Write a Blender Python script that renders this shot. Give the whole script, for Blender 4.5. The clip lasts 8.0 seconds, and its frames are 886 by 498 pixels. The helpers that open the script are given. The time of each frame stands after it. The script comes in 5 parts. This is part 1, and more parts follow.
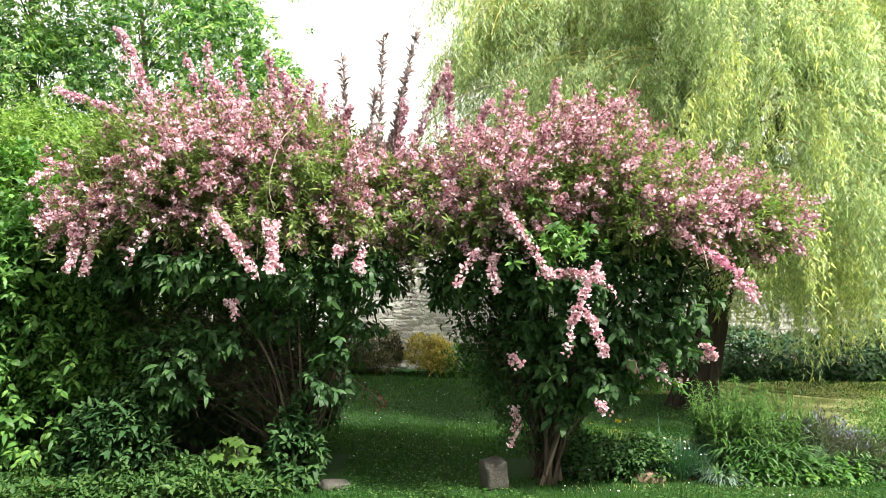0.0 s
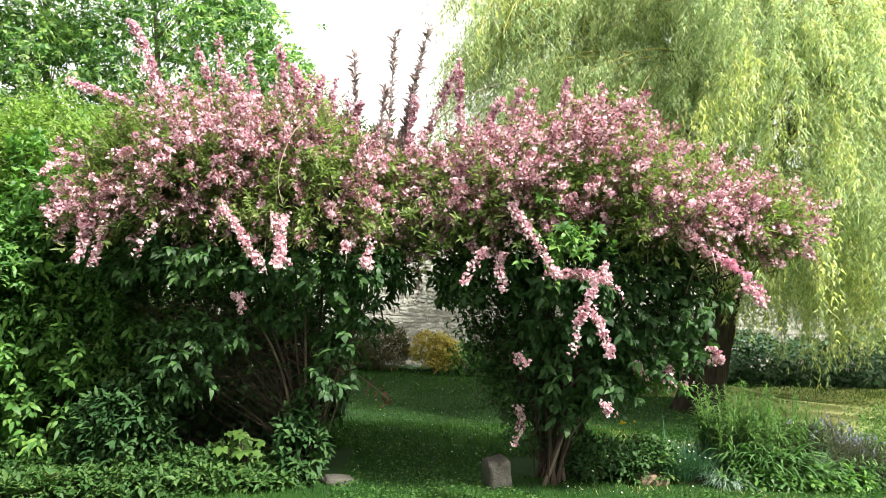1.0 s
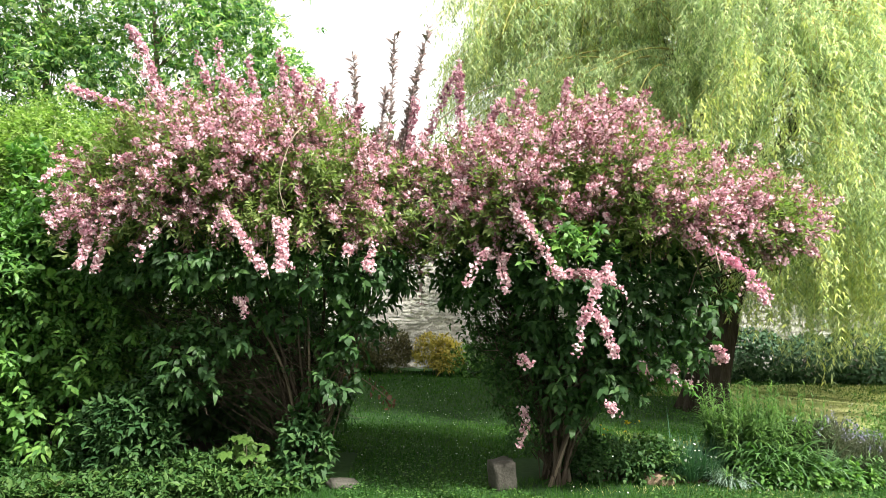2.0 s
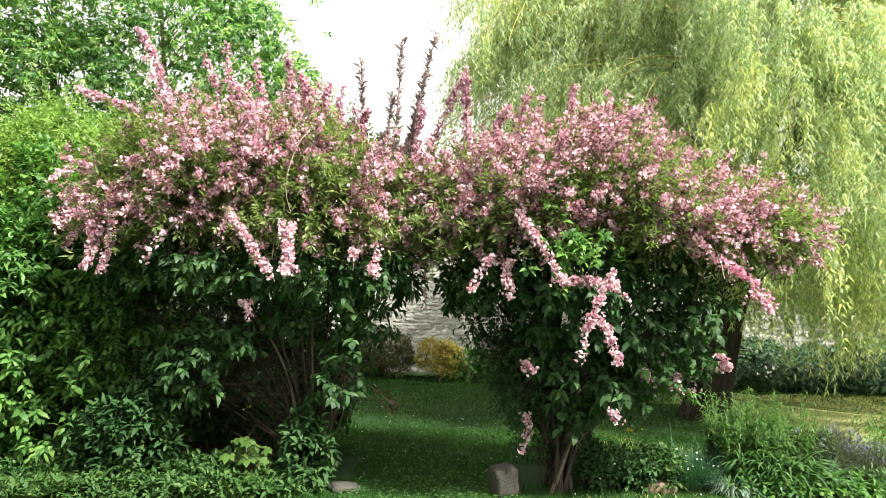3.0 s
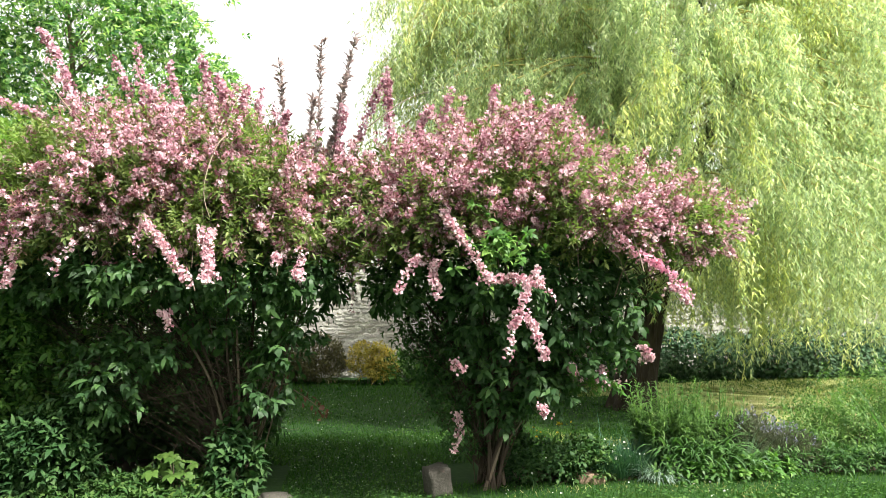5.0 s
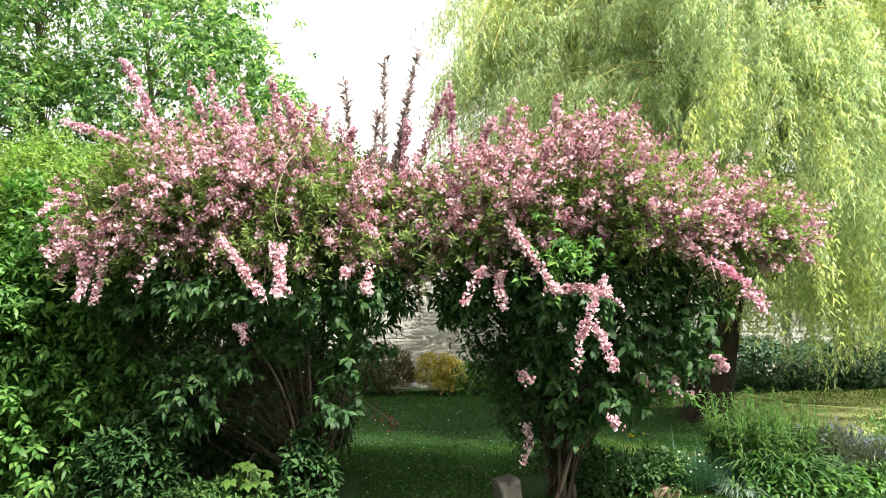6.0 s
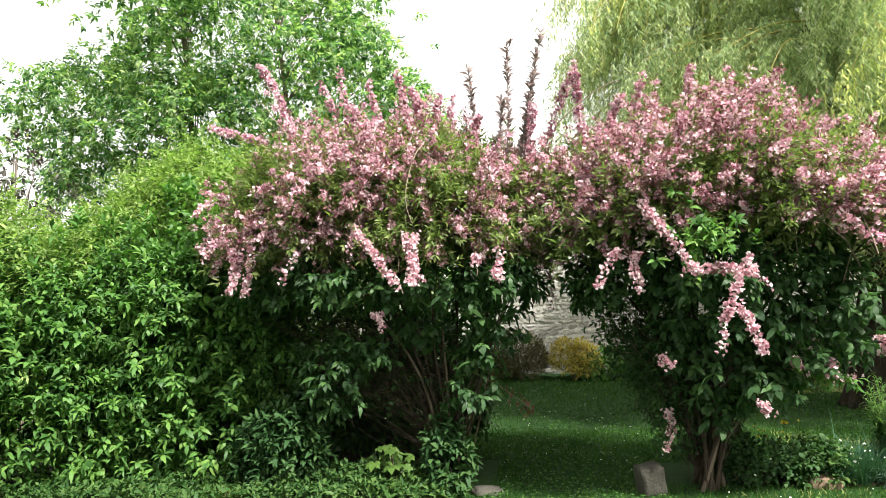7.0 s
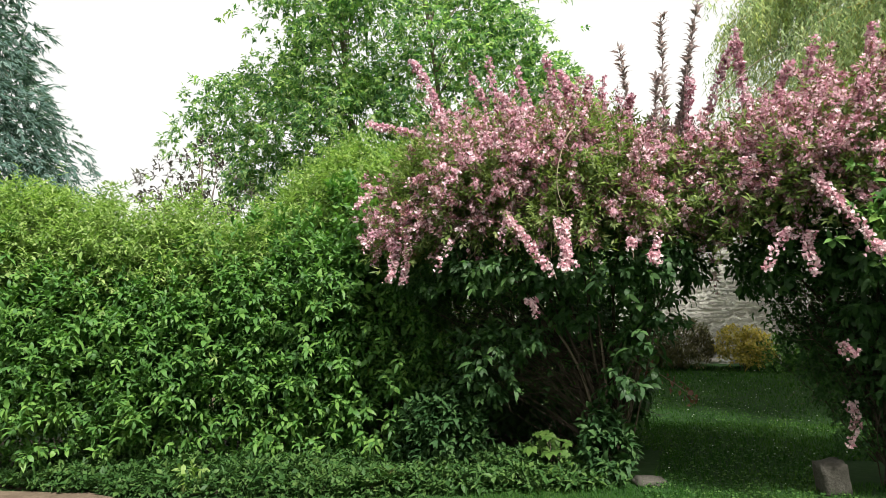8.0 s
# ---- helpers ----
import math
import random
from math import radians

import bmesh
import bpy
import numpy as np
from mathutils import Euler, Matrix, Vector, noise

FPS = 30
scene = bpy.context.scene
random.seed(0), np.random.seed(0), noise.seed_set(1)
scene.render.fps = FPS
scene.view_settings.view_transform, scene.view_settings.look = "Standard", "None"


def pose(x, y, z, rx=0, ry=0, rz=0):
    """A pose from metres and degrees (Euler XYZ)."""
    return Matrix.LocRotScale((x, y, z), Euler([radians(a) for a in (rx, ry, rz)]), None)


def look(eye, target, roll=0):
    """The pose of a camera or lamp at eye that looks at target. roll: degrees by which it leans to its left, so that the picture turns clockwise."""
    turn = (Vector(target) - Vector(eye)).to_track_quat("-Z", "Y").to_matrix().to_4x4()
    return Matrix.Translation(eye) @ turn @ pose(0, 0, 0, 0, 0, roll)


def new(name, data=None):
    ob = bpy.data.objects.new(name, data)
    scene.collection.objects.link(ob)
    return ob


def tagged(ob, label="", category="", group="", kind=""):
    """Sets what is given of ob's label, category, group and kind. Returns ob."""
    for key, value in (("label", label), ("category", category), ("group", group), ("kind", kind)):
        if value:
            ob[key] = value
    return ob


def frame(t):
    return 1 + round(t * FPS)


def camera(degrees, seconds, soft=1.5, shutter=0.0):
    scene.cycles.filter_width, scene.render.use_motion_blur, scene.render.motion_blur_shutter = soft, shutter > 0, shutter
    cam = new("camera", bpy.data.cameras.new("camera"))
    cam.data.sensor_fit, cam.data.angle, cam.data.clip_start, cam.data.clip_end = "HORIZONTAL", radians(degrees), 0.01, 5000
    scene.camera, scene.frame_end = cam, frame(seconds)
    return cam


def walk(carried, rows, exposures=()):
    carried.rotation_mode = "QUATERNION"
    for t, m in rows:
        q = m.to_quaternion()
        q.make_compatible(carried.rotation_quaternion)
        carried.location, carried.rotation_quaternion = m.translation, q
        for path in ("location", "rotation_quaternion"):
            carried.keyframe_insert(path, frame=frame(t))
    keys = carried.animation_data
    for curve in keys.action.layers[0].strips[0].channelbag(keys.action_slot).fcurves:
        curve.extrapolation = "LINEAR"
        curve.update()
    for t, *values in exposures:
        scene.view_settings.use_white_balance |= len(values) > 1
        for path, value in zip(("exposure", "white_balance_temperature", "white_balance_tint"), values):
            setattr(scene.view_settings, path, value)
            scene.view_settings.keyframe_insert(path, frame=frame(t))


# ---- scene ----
# ================= camera and walk =================
EYE = 1.55


def aim(x, y, z, yaw, pitch, roll):
    return pose(x, y, EYE + z, 0, 0, yaw) @ pose(0, 0, 0, 90 + pitch) @ pose(0, 0, 0, 0, 0, roll)


cam = camera(63.9, 8.0, soft=0.7)
PATH = [
    (0, 0.000, 0.000, 0.000, 0.00, 2.54, 0.40),
    (0.5, -0.002, -0.002, -0.010, 0.23, 2.36, 0.94),
    (1, 0.001, 0.004, -0.005, 0.62, 2.39, 1.56),
    (1.5, -0.008, 0.003, -0.004, 0.59, 2.51, 1.26),
    (2.8, -0.007, 0.033, -0.001, 0.93, 2.52, 0.46),
    (3, -0.024, 0.001, -0.002, 0.92, 2.91, 1.57),
    (3.5, -0.021, -0.027, -0.015, -0.95, 2.25, 3.12),
    (4, 0.010, 0.035, -0.013, -4.12, 2.40, 0.67),
    (4.5, 0.014, 0.018, -0.006, -4.92, 2.88, -0.41),
    (5.8, 0.010, 0.015, -0.006, -1.32, 3.73, -0.78),
    (6, 0.016, -0.012, 0.001, 0.68, 4.02, -1.25),
    (6.5, 0.009, -0.002, 0.005, 5.70, 3.27, -2.12),
    (7, 0.003, -0.009, -0.000, 11.04, 3.26, -2.81),
    (7.5, 0.018, 0.006, -0.007, 19.00, 2.42, -2.54),
    (8, 0.025, -0.027, -0.021, 23.53, 3.04, -3.43),
]
walk(cam, [(row[0], aim(*row[1:])) for row in PATH], exposures=[(0, 1.62), (6, 1.62), (7, 1.46), (7.5, 1.31), (8, 0.98)])

# ================= world and sun =================
SUN_FROM = Vector((0.52, -0.36, 0.775)).normalized()
world = bpy.data.worlds.new("hazy_sky")
scene.world = world
world.use_nodes = True
wn = world.node_tree.nodes
wl = world.node_tree.links
sky = wn.new("ShaderNodeTexSky")
sky.sky_type = "NISHITA"
sky.sun_disc = False
sky.sun_elevation = math.asin(SUN_FROM.z)
sky.sun_rotation = math.atan2(SUN_FROM.x, SUN_FROM.y)
sky.dust_density = 6.0
sky.air_density = 1.0
sky.ozone_density = 1.0
veil = wn.new("ShaderNodeMix")
veil.data_type = "RGBA"
veil.inputs[0].default_value = 0.78
veil.inputs[7].default_value = (11.8, 11.6, 10.9, 1)  # thin bright cloud over the whole sky
wl.new(sky.outputs[0], veil.inputs[6])
wl.new(veil.outputs[2], wn["Background"].inputs["Color"])
wn["Background"].inputs["Strength"].default_value = 0.056

sun = new("sun", bpy.data.lights.new("sun", "SUN"))
sun.data.energy = 5.0
sun.data.angle = radians(6)
sun.data.color = (1.0, 0.97, 0.91)
sun.matrix_world = look(SUN_FROM * 30, (0, 0, 0))

# ================= materials =================


def ramp(nodes, stops):
    r = nodes.new("ShaderNodeValToRGB")
    while len(r.color_ramp.elements) < len(stops):
        r.color_ramp.elements.new(0.5)
    for e, (at, c) in zip(r.color_ramp.elements, stops):
        e.position, e.color = at, (*c, 1)
    return r


def leaf_mat(name, stops, rough=0.45, through_light=0.35, through_tint=(0.82, 1.0, 0.48), patch=0.8, spread=0.5, gloss=0.35):
    """Leaves: one shade a leaf, slow drift of shade over the plant, some light through the blade."""
    m = bpy.data.materials.new(name)
    m.use_nodes = True
    n, l = m.node_tree.nodes, m.node_tree.links
    bsdf = n["Principled BSDF"]
    geo = n.new("ShaderNodeNewGeometry")
    co = n.new("ShaderNodeTexCoord")
    drift = n.new("ShaderNodeTexNoise")
    drift.inputs["Scale"].default_value = patch * 3
    drift.inputs["Detail"].default_value = 3
    l.new(co.outputs["Object"], drift.inputs["Vector"])
    mixv = n.new("ShaderNodeMix")
    mixv.inputs[0].default_value = spread
    l.new(geo.outputs["Random Per Island"], mixv.inputs[2])
    l.new(drift.outputs["Fac"], mixv.inputs[3])
    r = ramp(n, stops)
    l.new(mixv.outputs[0], r.inputs[0])
    mottle = n.new("ShaderNodeTexNoise")
    mottle.inputs["Scale"].default_value = 90
    l.new(co.outputs["Object"], mottle.inputs["Vector"])
    mr = n.new("ShaderNodeMapRange")
    mr.inputs[3].default_value = 0.82
    mr.inputs[4].default_value = 1.18
    l.new(mottle.outputs["Fac"], mr.inputs[0])
    mul = n.new("ShaderNodeMix")
    mul.data_type = "RGBA"
    mul.blend_type = "MULTIPLY"
    mul.inputs[0].default_value = 1.0
    l.new(r.outputs[0], mul.inputs[6])
    l.new(mr.outputs[0], mul.inputs[7])
    l.new(mul.outputs[2], bsdf.inputs["Base Color"])
    bsdf.inputs["Roughness"].default_value = rough
    bsdf.inputs["Specular IOR Level"].default_value = gloss
    if through_light > 0:
        tr = n.new("ShaderNodeBsdfTranslucent")
        tint = n.new("ShaderNodeMix")
        tint.data_type = "RGBA"
        tint.blend_type = "MULTIPLY"
        tint.inputs[0].default_value = 1.0
        tint.inputs[7].default_value = (*through_tint, 1)
        gain = n.new("ShaderNodeMix")
        gain.data_type = "RGBA"
        gain.blend_type = "MULTIPLY"
        gain.inputs[0].default_value = 1.0
        gain.inputs[7].default_value = (1.6, 1.6, 1.6, 1)
        l.new(mul.outputs[2], gain.inputs[6])
        l.new(gain.outputs[2], tint.inputs[6])
        l.new(tint.outputs[2], tr.inputs["Color"])
        sh = n.new("ShaderNodeMixShader")
        sh.inputs[0].default_value = through_light
        l.new(bsdf.outputs[0], sh.inputs[1])
        l.new(tr.outputs[0], sh.inputs[2])
        l.new(sh.outputs[0], n["Material Output"].inputs["Surface"])
    return m


def rough_mat(name, stops, scale=8.0, rough=0.9, bump=0.5, stretch=(1, 1, 1), fine=6.0, object_random=0.0, bump_dist=0.02):
    """Bark, stone, soil: two scales of noise and relief."""
    m = bpy.data.materials.new(name)
    m.use_nodes = True
    n, l = m.node_tree.nodes, m.node_tree.links
    bsdf = n["Principled BSDF"]
    co = n.new("ShaderNodeTexCoord")
    mp = n.new("ShaderNodeMapping")
    mp.inputs["Scale"].default_value = stretch
    l.new(co.outputs["Object"], mp.inputs[0])
    a = n.new("ShaderNodeTexNoise")
    a.inputs["Scale"].default_value = scale
    a.inputs["Detail"].default_value = 8
    a.inputs["Roughness"].default_value = 0.65
    l.new(mp.outputs[0], a.inputs["Vector"])
    b = n.new("ShaderNodeTexNoise")
    b.inputs["Scale"].default_value = scale * fine
    b.inputs["Detail"].default_value = 5
    l.new(mp.outputs[0], b.inputs["Vector"])
    mixv = n.new("ShaderNodeMix")
    mixv.inputs[0].default_value = 0.35
    l.new(a.outputs["Fac"], mixv.inputs[2])
    l.new(b.outputs["Fac"], mixv.inputs[3])
    last = mixv.outputs[0]
    if object_random:
        info = n.new("ShaderNodeObjectInfo")
        mo = n.new("ShaderNodeMix")
        mo.inputs[0].default_value = object_random
        l.new(last, mo.inputs[2])
        l.new(info.outputs["Random"], mo.inputs[3])
        last = mo.outputs[0]
    r = ramp(n, stops)
    l.new(last, r.inputs[0])
    l.new(r.outputs[0], bsdf.inputs["Base Color"])
    bsdf.inputs["Roughness"].default_value = rough
    bsdf.inputs["Specular IOR Level"].default_value = 0.2
    bp = n.new("ShaderNodeBump")
    bp.inputs["Strength"].default_value = bump
    bp.inputs["Distance"].default_value = bump_dist
    l.new(mixv.outputs[0], bp.inputs["Height"])
    l.new(bp.outputs[0], bsdf.inputs["Normal"])
    return m


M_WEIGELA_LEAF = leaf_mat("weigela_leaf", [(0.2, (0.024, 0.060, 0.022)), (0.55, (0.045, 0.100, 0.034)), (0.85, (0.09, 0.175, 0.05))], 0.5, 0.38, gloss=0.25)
# weigela leaf with a lighter colour, to make up for shade inside the crown
M_LIT_CROWN_LEAF = leaf_mat("lit_crown_leaf", [(0.2, (0.065, 0.120, 0.042)), (0.55, (0.120, 0.195, 0.066)), (0.85, (0.21, 0.285, 0.105))], 0.55, 0.42, gloss=0.2)
M_YOUNG_LEAF = leaf_mat("young_leaf", [(0.2, (0.08, 0.125, 0.037)), (0.6, (0.155, 0.205, 0.062)), (0.9, (0.28, 0.31, 0.12))], 0.5, 0.42, gloss=0.25)
M_BLOSSOM = leaf_mat("blossom", [(0.18, (0.21, 0.075, 0.100)), (0.40, (0.47, 0.25, 0.315)), (0.60, (0.645, 0.455, 0.52)), (0.85, (0.81, 0.71, 0.73))], 0.65, 0.32, (1.0, 0.88, 0.88), 2.6, 0.45, gloss=0.2)
M_PALE_BLOSSOM = leaf_mat("pale_blossom", [(0.15, (0.42, 0.21, 0.255)), (0.45, (0.64, 0.44, 0.485)), (0.85, (0.78, 0.68, 0.69))], 0.65, 0.32, (1.0, 0.86, 0.88), 2.6, 0.3, gloss=0.2)
M_BUD = leaf_mat("bud", [(0.2, (0.085, 0.050, 0.034)), (0.55, (0.19, 0.085, 0.075)), (0.9, (0.30, 0.23, 0.13))], 0.55, 0.15, (1.0, 0.7, 0.6))
M_HOT_BLOSSOM = leaf_mat("magenta_blossom", [(0.2, (0.46, 0.18, 0.26)), (0.5, (0.66, 0.37, 0.46)), (0.85, (0.80, 0.60, 0.65))], 0.6, 0.3, (1.0, 0.78, 0.86))
M_DARK_SHOOT = leaf_mat("bronze_shoot_leaf", [(0.2, (0.21, 0.185, 0.18)), (0.6, (0.34, 0.30, 0.295)), (0.9, (0.48, 0.44, 0.43))], 0.55, 0.3, (1, 0.85, 0.8))
M_LAUREL = leaf_mat("hedge_leaf", [(0.2, (0.036, 0.096, 0.024)), (0.5, (0.074, 0.172, 0.038)), (0.85, (0.16, 0.28, 0.060))], 0.5, 0.33, gloss=0.25)
M_PRIVET = leaf_mat("yellow_green_leaf", [(0.2, (0.10, 0.175, 0.046)), (0.55, (0.195, 0.28, 0.085)), (0.85, (0.36, 0.43, 0.165))], 0.5, 0.42, gloss=0.25)
M_TREE = leaf_mat("tree_leaf", [(0.30, (0.050, 0.118, 0.058)), (0.54, (0.16, 0.265, 0.105)), (0.75, (0.38, 0.46, 0.21))], 0.55, 0.55, spread=0.6, gloss=0.2)
M_WILLOW = leaf_mat("willow_leaf", [(0.25, (0.165, 0.25, 0.135)), (0.5, (0.345, 0.425, 0.23)), (0.75, (0.58, 0.625, 0.40))], 0.6, 0.52, (0.97, 1.0, 0.76), 1.2, 0.5, gloss=0.2)
M_WILLOW_YOUNG = leaf_mat("young_willow_leaf", [(0.25, (0.21, 0.275, 0.10)), (0.5, (0.39, 0.44, 0.18)), (0.75, (0.59, 0.61, 0.31))], 0.6, 0.52, (1.0, 1.0, 0.66), 1.2, 0.5, gloss=0.2)
M_WILLOW_TWIG = rough_mat("willow_twig", [(0.3, (0.30, 0.28, 0.08)), (0.7, (0.42, 0.38, 0.13))], 6, 0.7, 0.1)
M_CONIFER = leaf_mat("conifer_needle", [(0.2, (0.045, 0.090, 0.074)), (0.55, (0.10, 0.165, 0.145)), (0.85, (0.20, 0.265, 0.235))], 0.8, 0.2, gloss=0.12)
M_PURPLE = leaf_mat("dark_purple_leaf", [(0.2, (0.045, 0.04, 0.035)), (0.6, (0.075, 0.07, 0.055)), (0.9, (0.11, 0.12, 0.08))], 0.5, 0.2, (1, 0.8, 0.7))
M_COVER = leaf_mat("ground_cover_leaf", [(0.15, (0.019, 0.052, 0.014)), (0.5, (0.037, 0.088, 0.022)), (0.8, (0.080, 0.138, 0.037)), (0.93, (0.18, 0.10, 0.055))], 0.5, 0.22, patch=0.6, gloss=0.15)
# hedge leaf darkened: shade on the low plants is put into the colour
M_SHADED_LEAF = leaf_mat("shaded_leaf", [(0.2, (0.019, 0.052, 0.018)), (0.5, (0.036, 0.084, 0.027)), (0.85, (0.070, 0.130, 0.040))], 0.55, 0.22, gloss=0.12)
M_MAPLE = leaf_mat("maple_leaf", [(0.2, (0.042, 0.088, 0.018)), (0.6, (0.066, 0.122, 0.026)), (0.9, (0.095, 0.155, 0.036))], 0.5, 0.2, gloss=0.15)
# dry grass and its floor: worn yellow, with sunlight put into the colour
M_SUNLIT_DRY_GRASS = leaf_mat("sunlit_dry_grass_blade", [(0.2, (0.19, 0.26, 0.085)), (0.5, (0.29, 0.33, 0.125)), (0.85, (0.38, 0.38, 0.18))], 0.6, 0.3, (1, 0.95, 0.6), gloss=0.1)
M_SUNLIT_DRY_LAWN = rough_mat("sunlit_dry_lawn_floor", [(0.25, (0.17, 0.21, 0.065)), (0.5, (0.30, 0.315, 0.12)), (0.75, (0.45, 0.41, 0.215))], 1.4, 0.95, 0.6, fine=30)
M_CLOVER = leaf_mat("clover_leaf", [(0.15, (0.024, 0.068, 0.017)), (0.5, (0.044, 0.108, 0.026)), (0.85, (0.11, 0.185, 0.05))], 0.6, 0.25, gloss=0.1)
M_IVY = leaf_mat("ivy_leaf", [(0.2, (0.030, 0.070, 0.036)), (0.55, (0.062, 0.122, 0.062)), (0.85, (0.13, 0.20, 0.115))], 0.55, 0.12, gloss=0.15)
M_GOLD = leaf_mat("golden_leaf", [(0.2, (0.20, 0.19, 0.04)), (0.55, (0.36, 0.31, 0.07)), (0.85, (0.52, 0.44, 0.12))], 0.5, 0.35, (1, 0.9, 0.3))
M_BROWN_SHRUB = leaf_mat("brown_green_leaf", [(0.2, (0.06, 0.055, 0.028)), (0.55, (0.11, 0.10, 0.045)), (0.85, (0.18, 0.165, 0.075))], 0.6, 0.2)
M_STRAP = leaf_mat("strap_leaf", [(0.2, (0.032, 0.080, 0.025)), (0.55, (0.065, 0.145, 0.042)), (0.85, (0.14, 0.24, 0.085))], 0.6, 0.3, gloss=0.25)
M_FEATHER = leaf_mat("feathery_leaf", [(0.2, (0.050, 0.115, 0.032)), (0.55, (0.105, 0.195, 0.054)), (0.85, (0.21, 0.31, 0.095))], 0.5, 0.4, gloss=0.25)
M_BLUE_GRASS = leaf_mat("blue_grass_blade", [(0.2, (0.14, 0.22, 0.16)), (0.6, (0.22, 0.31, 0.24)), (0.9, (0.32, 0.40, 0.32))], 0.5, 0.2)
M_DARK_BLADE = leaf_mat("dark_blue_green_blade", [(0.2, (0.022, 0.068, 0.038)), (0.6, (0.045, 0.115, 0.062)), (0.9, (0.09, 0.18, 0.10))], 0.5, 0.25, gloss=0.2)
M_LAVENDER = leaf_mat("grey_leaf", [(0.2, (0.065, 0.085, 0.05)), (0.6, (0.11, 0.13, 0.08)), (0.9, (0.18, 0.18, 0.125))], 0.6, 0.2, (1, 1, 0.7))
M_LAVENDER_FLOWER = leaf_mat("lavender_flower", [(0.2, (0.19, 0.19, 0.26)), (0.6, (0.27, 0.27, 0.36)), (0.9, (0.36, 0.36, 0.46))], 0.6, 0.2, (0.8, 0.8, 1))
M_WHITE_FLOWER = leaf_mat("white_petal", [(0.2, (0.72, 0.74, 0.70)), (0.8, (0.84, 0.84, 0.80))], 0.6, 0.2, (1, 1, 0.9))
M_YELLOW_FLOWER = leaf_mat("yellow_petal", [(0.2, (0.70, 0.52, 0.05)), (0.8, (0.80, 0.66, 0.08))], 0.6, 0.2, (1, 0.9, 0.2))
M_DRY = leaf_mat("dry_leaf", [(0.2, (0.07, 0.035, 0.020)), (0.6, (0.12, 0.060, 0.034)), (0.9, (0.21, 0.11, 0.06))], 0.7, 0.15, (1, 0.7, 0.4))
M_GRASS = leaf_mat("grass_blade", [(0.2, (0.012, 0.050, 0.007)), (0.5, (0.030, 0.090, 0.014)), (0.8, (0.095, 0.165, 0.035)), (0.97, (0.26, 0.27, 0.105))], 0.6, 0.33, patch=0.25, spread=0.6, gloss=0.08)
M_BARK = rough_mat("shrub_bark", [(0.3, (0.10, 0.075, 0.055)), (0.6, (0.20, 0.16, 0.12)), (0.8, (0.30, 0.25, 0.19))], 14, 0.9, 0.5, (1, 1, 0.25))
M_WILLOW_BARK = rough_mat("willow_bark", [(0.3, (0.018, 0.014, 0.011)), (0.55, (0.048, 0.038, 0.030)), (0.8, (0.10, 0.082, 0.068))], 9, 0.95, 1.0, (1, 1, 0.16), bump_dist=0.06)
# darker copy of shrub_bark for most stems and the inner twigs
M_DARK_BARK = rough_mat("dark_stem_bark", [(0.3, (0.035, 0.026, 0.019)), (0.6, (0.075, 0.058, 0.043)), (0.8, (0.13, 0.105, 0.08))], 14, 0.9, 0.5, (1, 1, 0.25))
M_PALE_CANE = rough_mat("pale_cane_bark", [(0.3, (0.18, 0.14, 0.10)), (0.7, (0.32, 0.26, 0.19))], 14, 0.8, 0.3)
M_STONE = rough_mat("limewashed_stone", [(0.25, (0.23, 0.22, 0.19)), (0.5, (0.40, 0.385, 0.345)), (0.8, (0.58, 0.565, 0.52))], 7, 0.92, 1.0, object_random=0.35, bump_dist=0.03)
M_MORTAR = rough_mat("lime_mortar", [(0.3, (0.36, 0.345, 0.31)), (0.7, (0.58, 0.565, 0.52))], 9, 0.95, 1.0, bump_dist=0.03)
M_BLOCK = rough_mat("weathered_block_stone", [(0.3, (0.042, 0.040, 0.032)), (0.55, (0.080, 0.075, 0.062)), (0.8, (0.17, 0.16, 0.14))], 10, 0.92, 0.8)
M_TAN = rough_mat("tan_stone", [(0.3, (0.16, 0.11, 0.075)), (0.7, (0.30, 0.22, 0.15))], 9, 0.92, 0.6)
M_SOIL = rough_mat("dry_soil", [(0.3, (0.075, 0.052, 0.036)), (0.55, (0.135, 0.10, 0.07)), (0.8, (0.20, 0.155, 0.11))], 5, 0.95, 0.8)
M_BED = rough_mat("dark_bed_soil", [(0.3, (0.035, 0.026, 0.018)), (0.7, (0.085, 0.065, 0.045))], 7, 0.95, 0.8)
M_GROUND = rough_mat("lawn_floor", [(0.25, (0.007, 0.026, 0.005)), (0.5, (0.014, 0.043, 0.008)), (0.68, (0.032, 0.070, 0.015)), (0.85, (0.11, 0.13, 0.05))], 0.7, 0.95, 0.6, fine=30)

# ================= mesh builders =================
RNG = np.random.default_rng(7)
UP = np.array((0.0, 0.0, 1.0))


def unit(v):
    return v / np.maximum(np.linalg.norm(v, axis=-1, keepdims=True), 1e-9)


def mesh_from(name, verts, faces, mat, smooth=False):
    """verts (n, 3); faces: (m, k), all with the same number of corners."""
    me = bpy.data.meshes.new(name)
    m, k = faces.shape
    me.vertices.add(len(verts))
    me.vertices.foreach_set("co", np.asarray(verts, np.float32).ravel())
    me.loops.add(m * k)
    me.loops.foreach_set("vertex_index", faces.astype(np.int32).ravel())
    me.polygons.add(m)
    me.polygons.foreach_set("loop_start", np.arange(0, m * k, k, dtype=np.int32))
    me.polygons.foreach_set("loop_total", np.full(m, k, np.int32))
    if smooth:
        me.polygons.foreach_set("use_smooth", np.ones(m, bool))
    me.materials.append(mat)
    me.update(calc_edges=True)
    return me


def part(name, mesh, parent, label="", kind=""):
    ob = new(name, mesh)
    ob.parent = parent
    if kind:
        ob["kind"] = kind
    if label:
        ob["label"] = label
    return ob


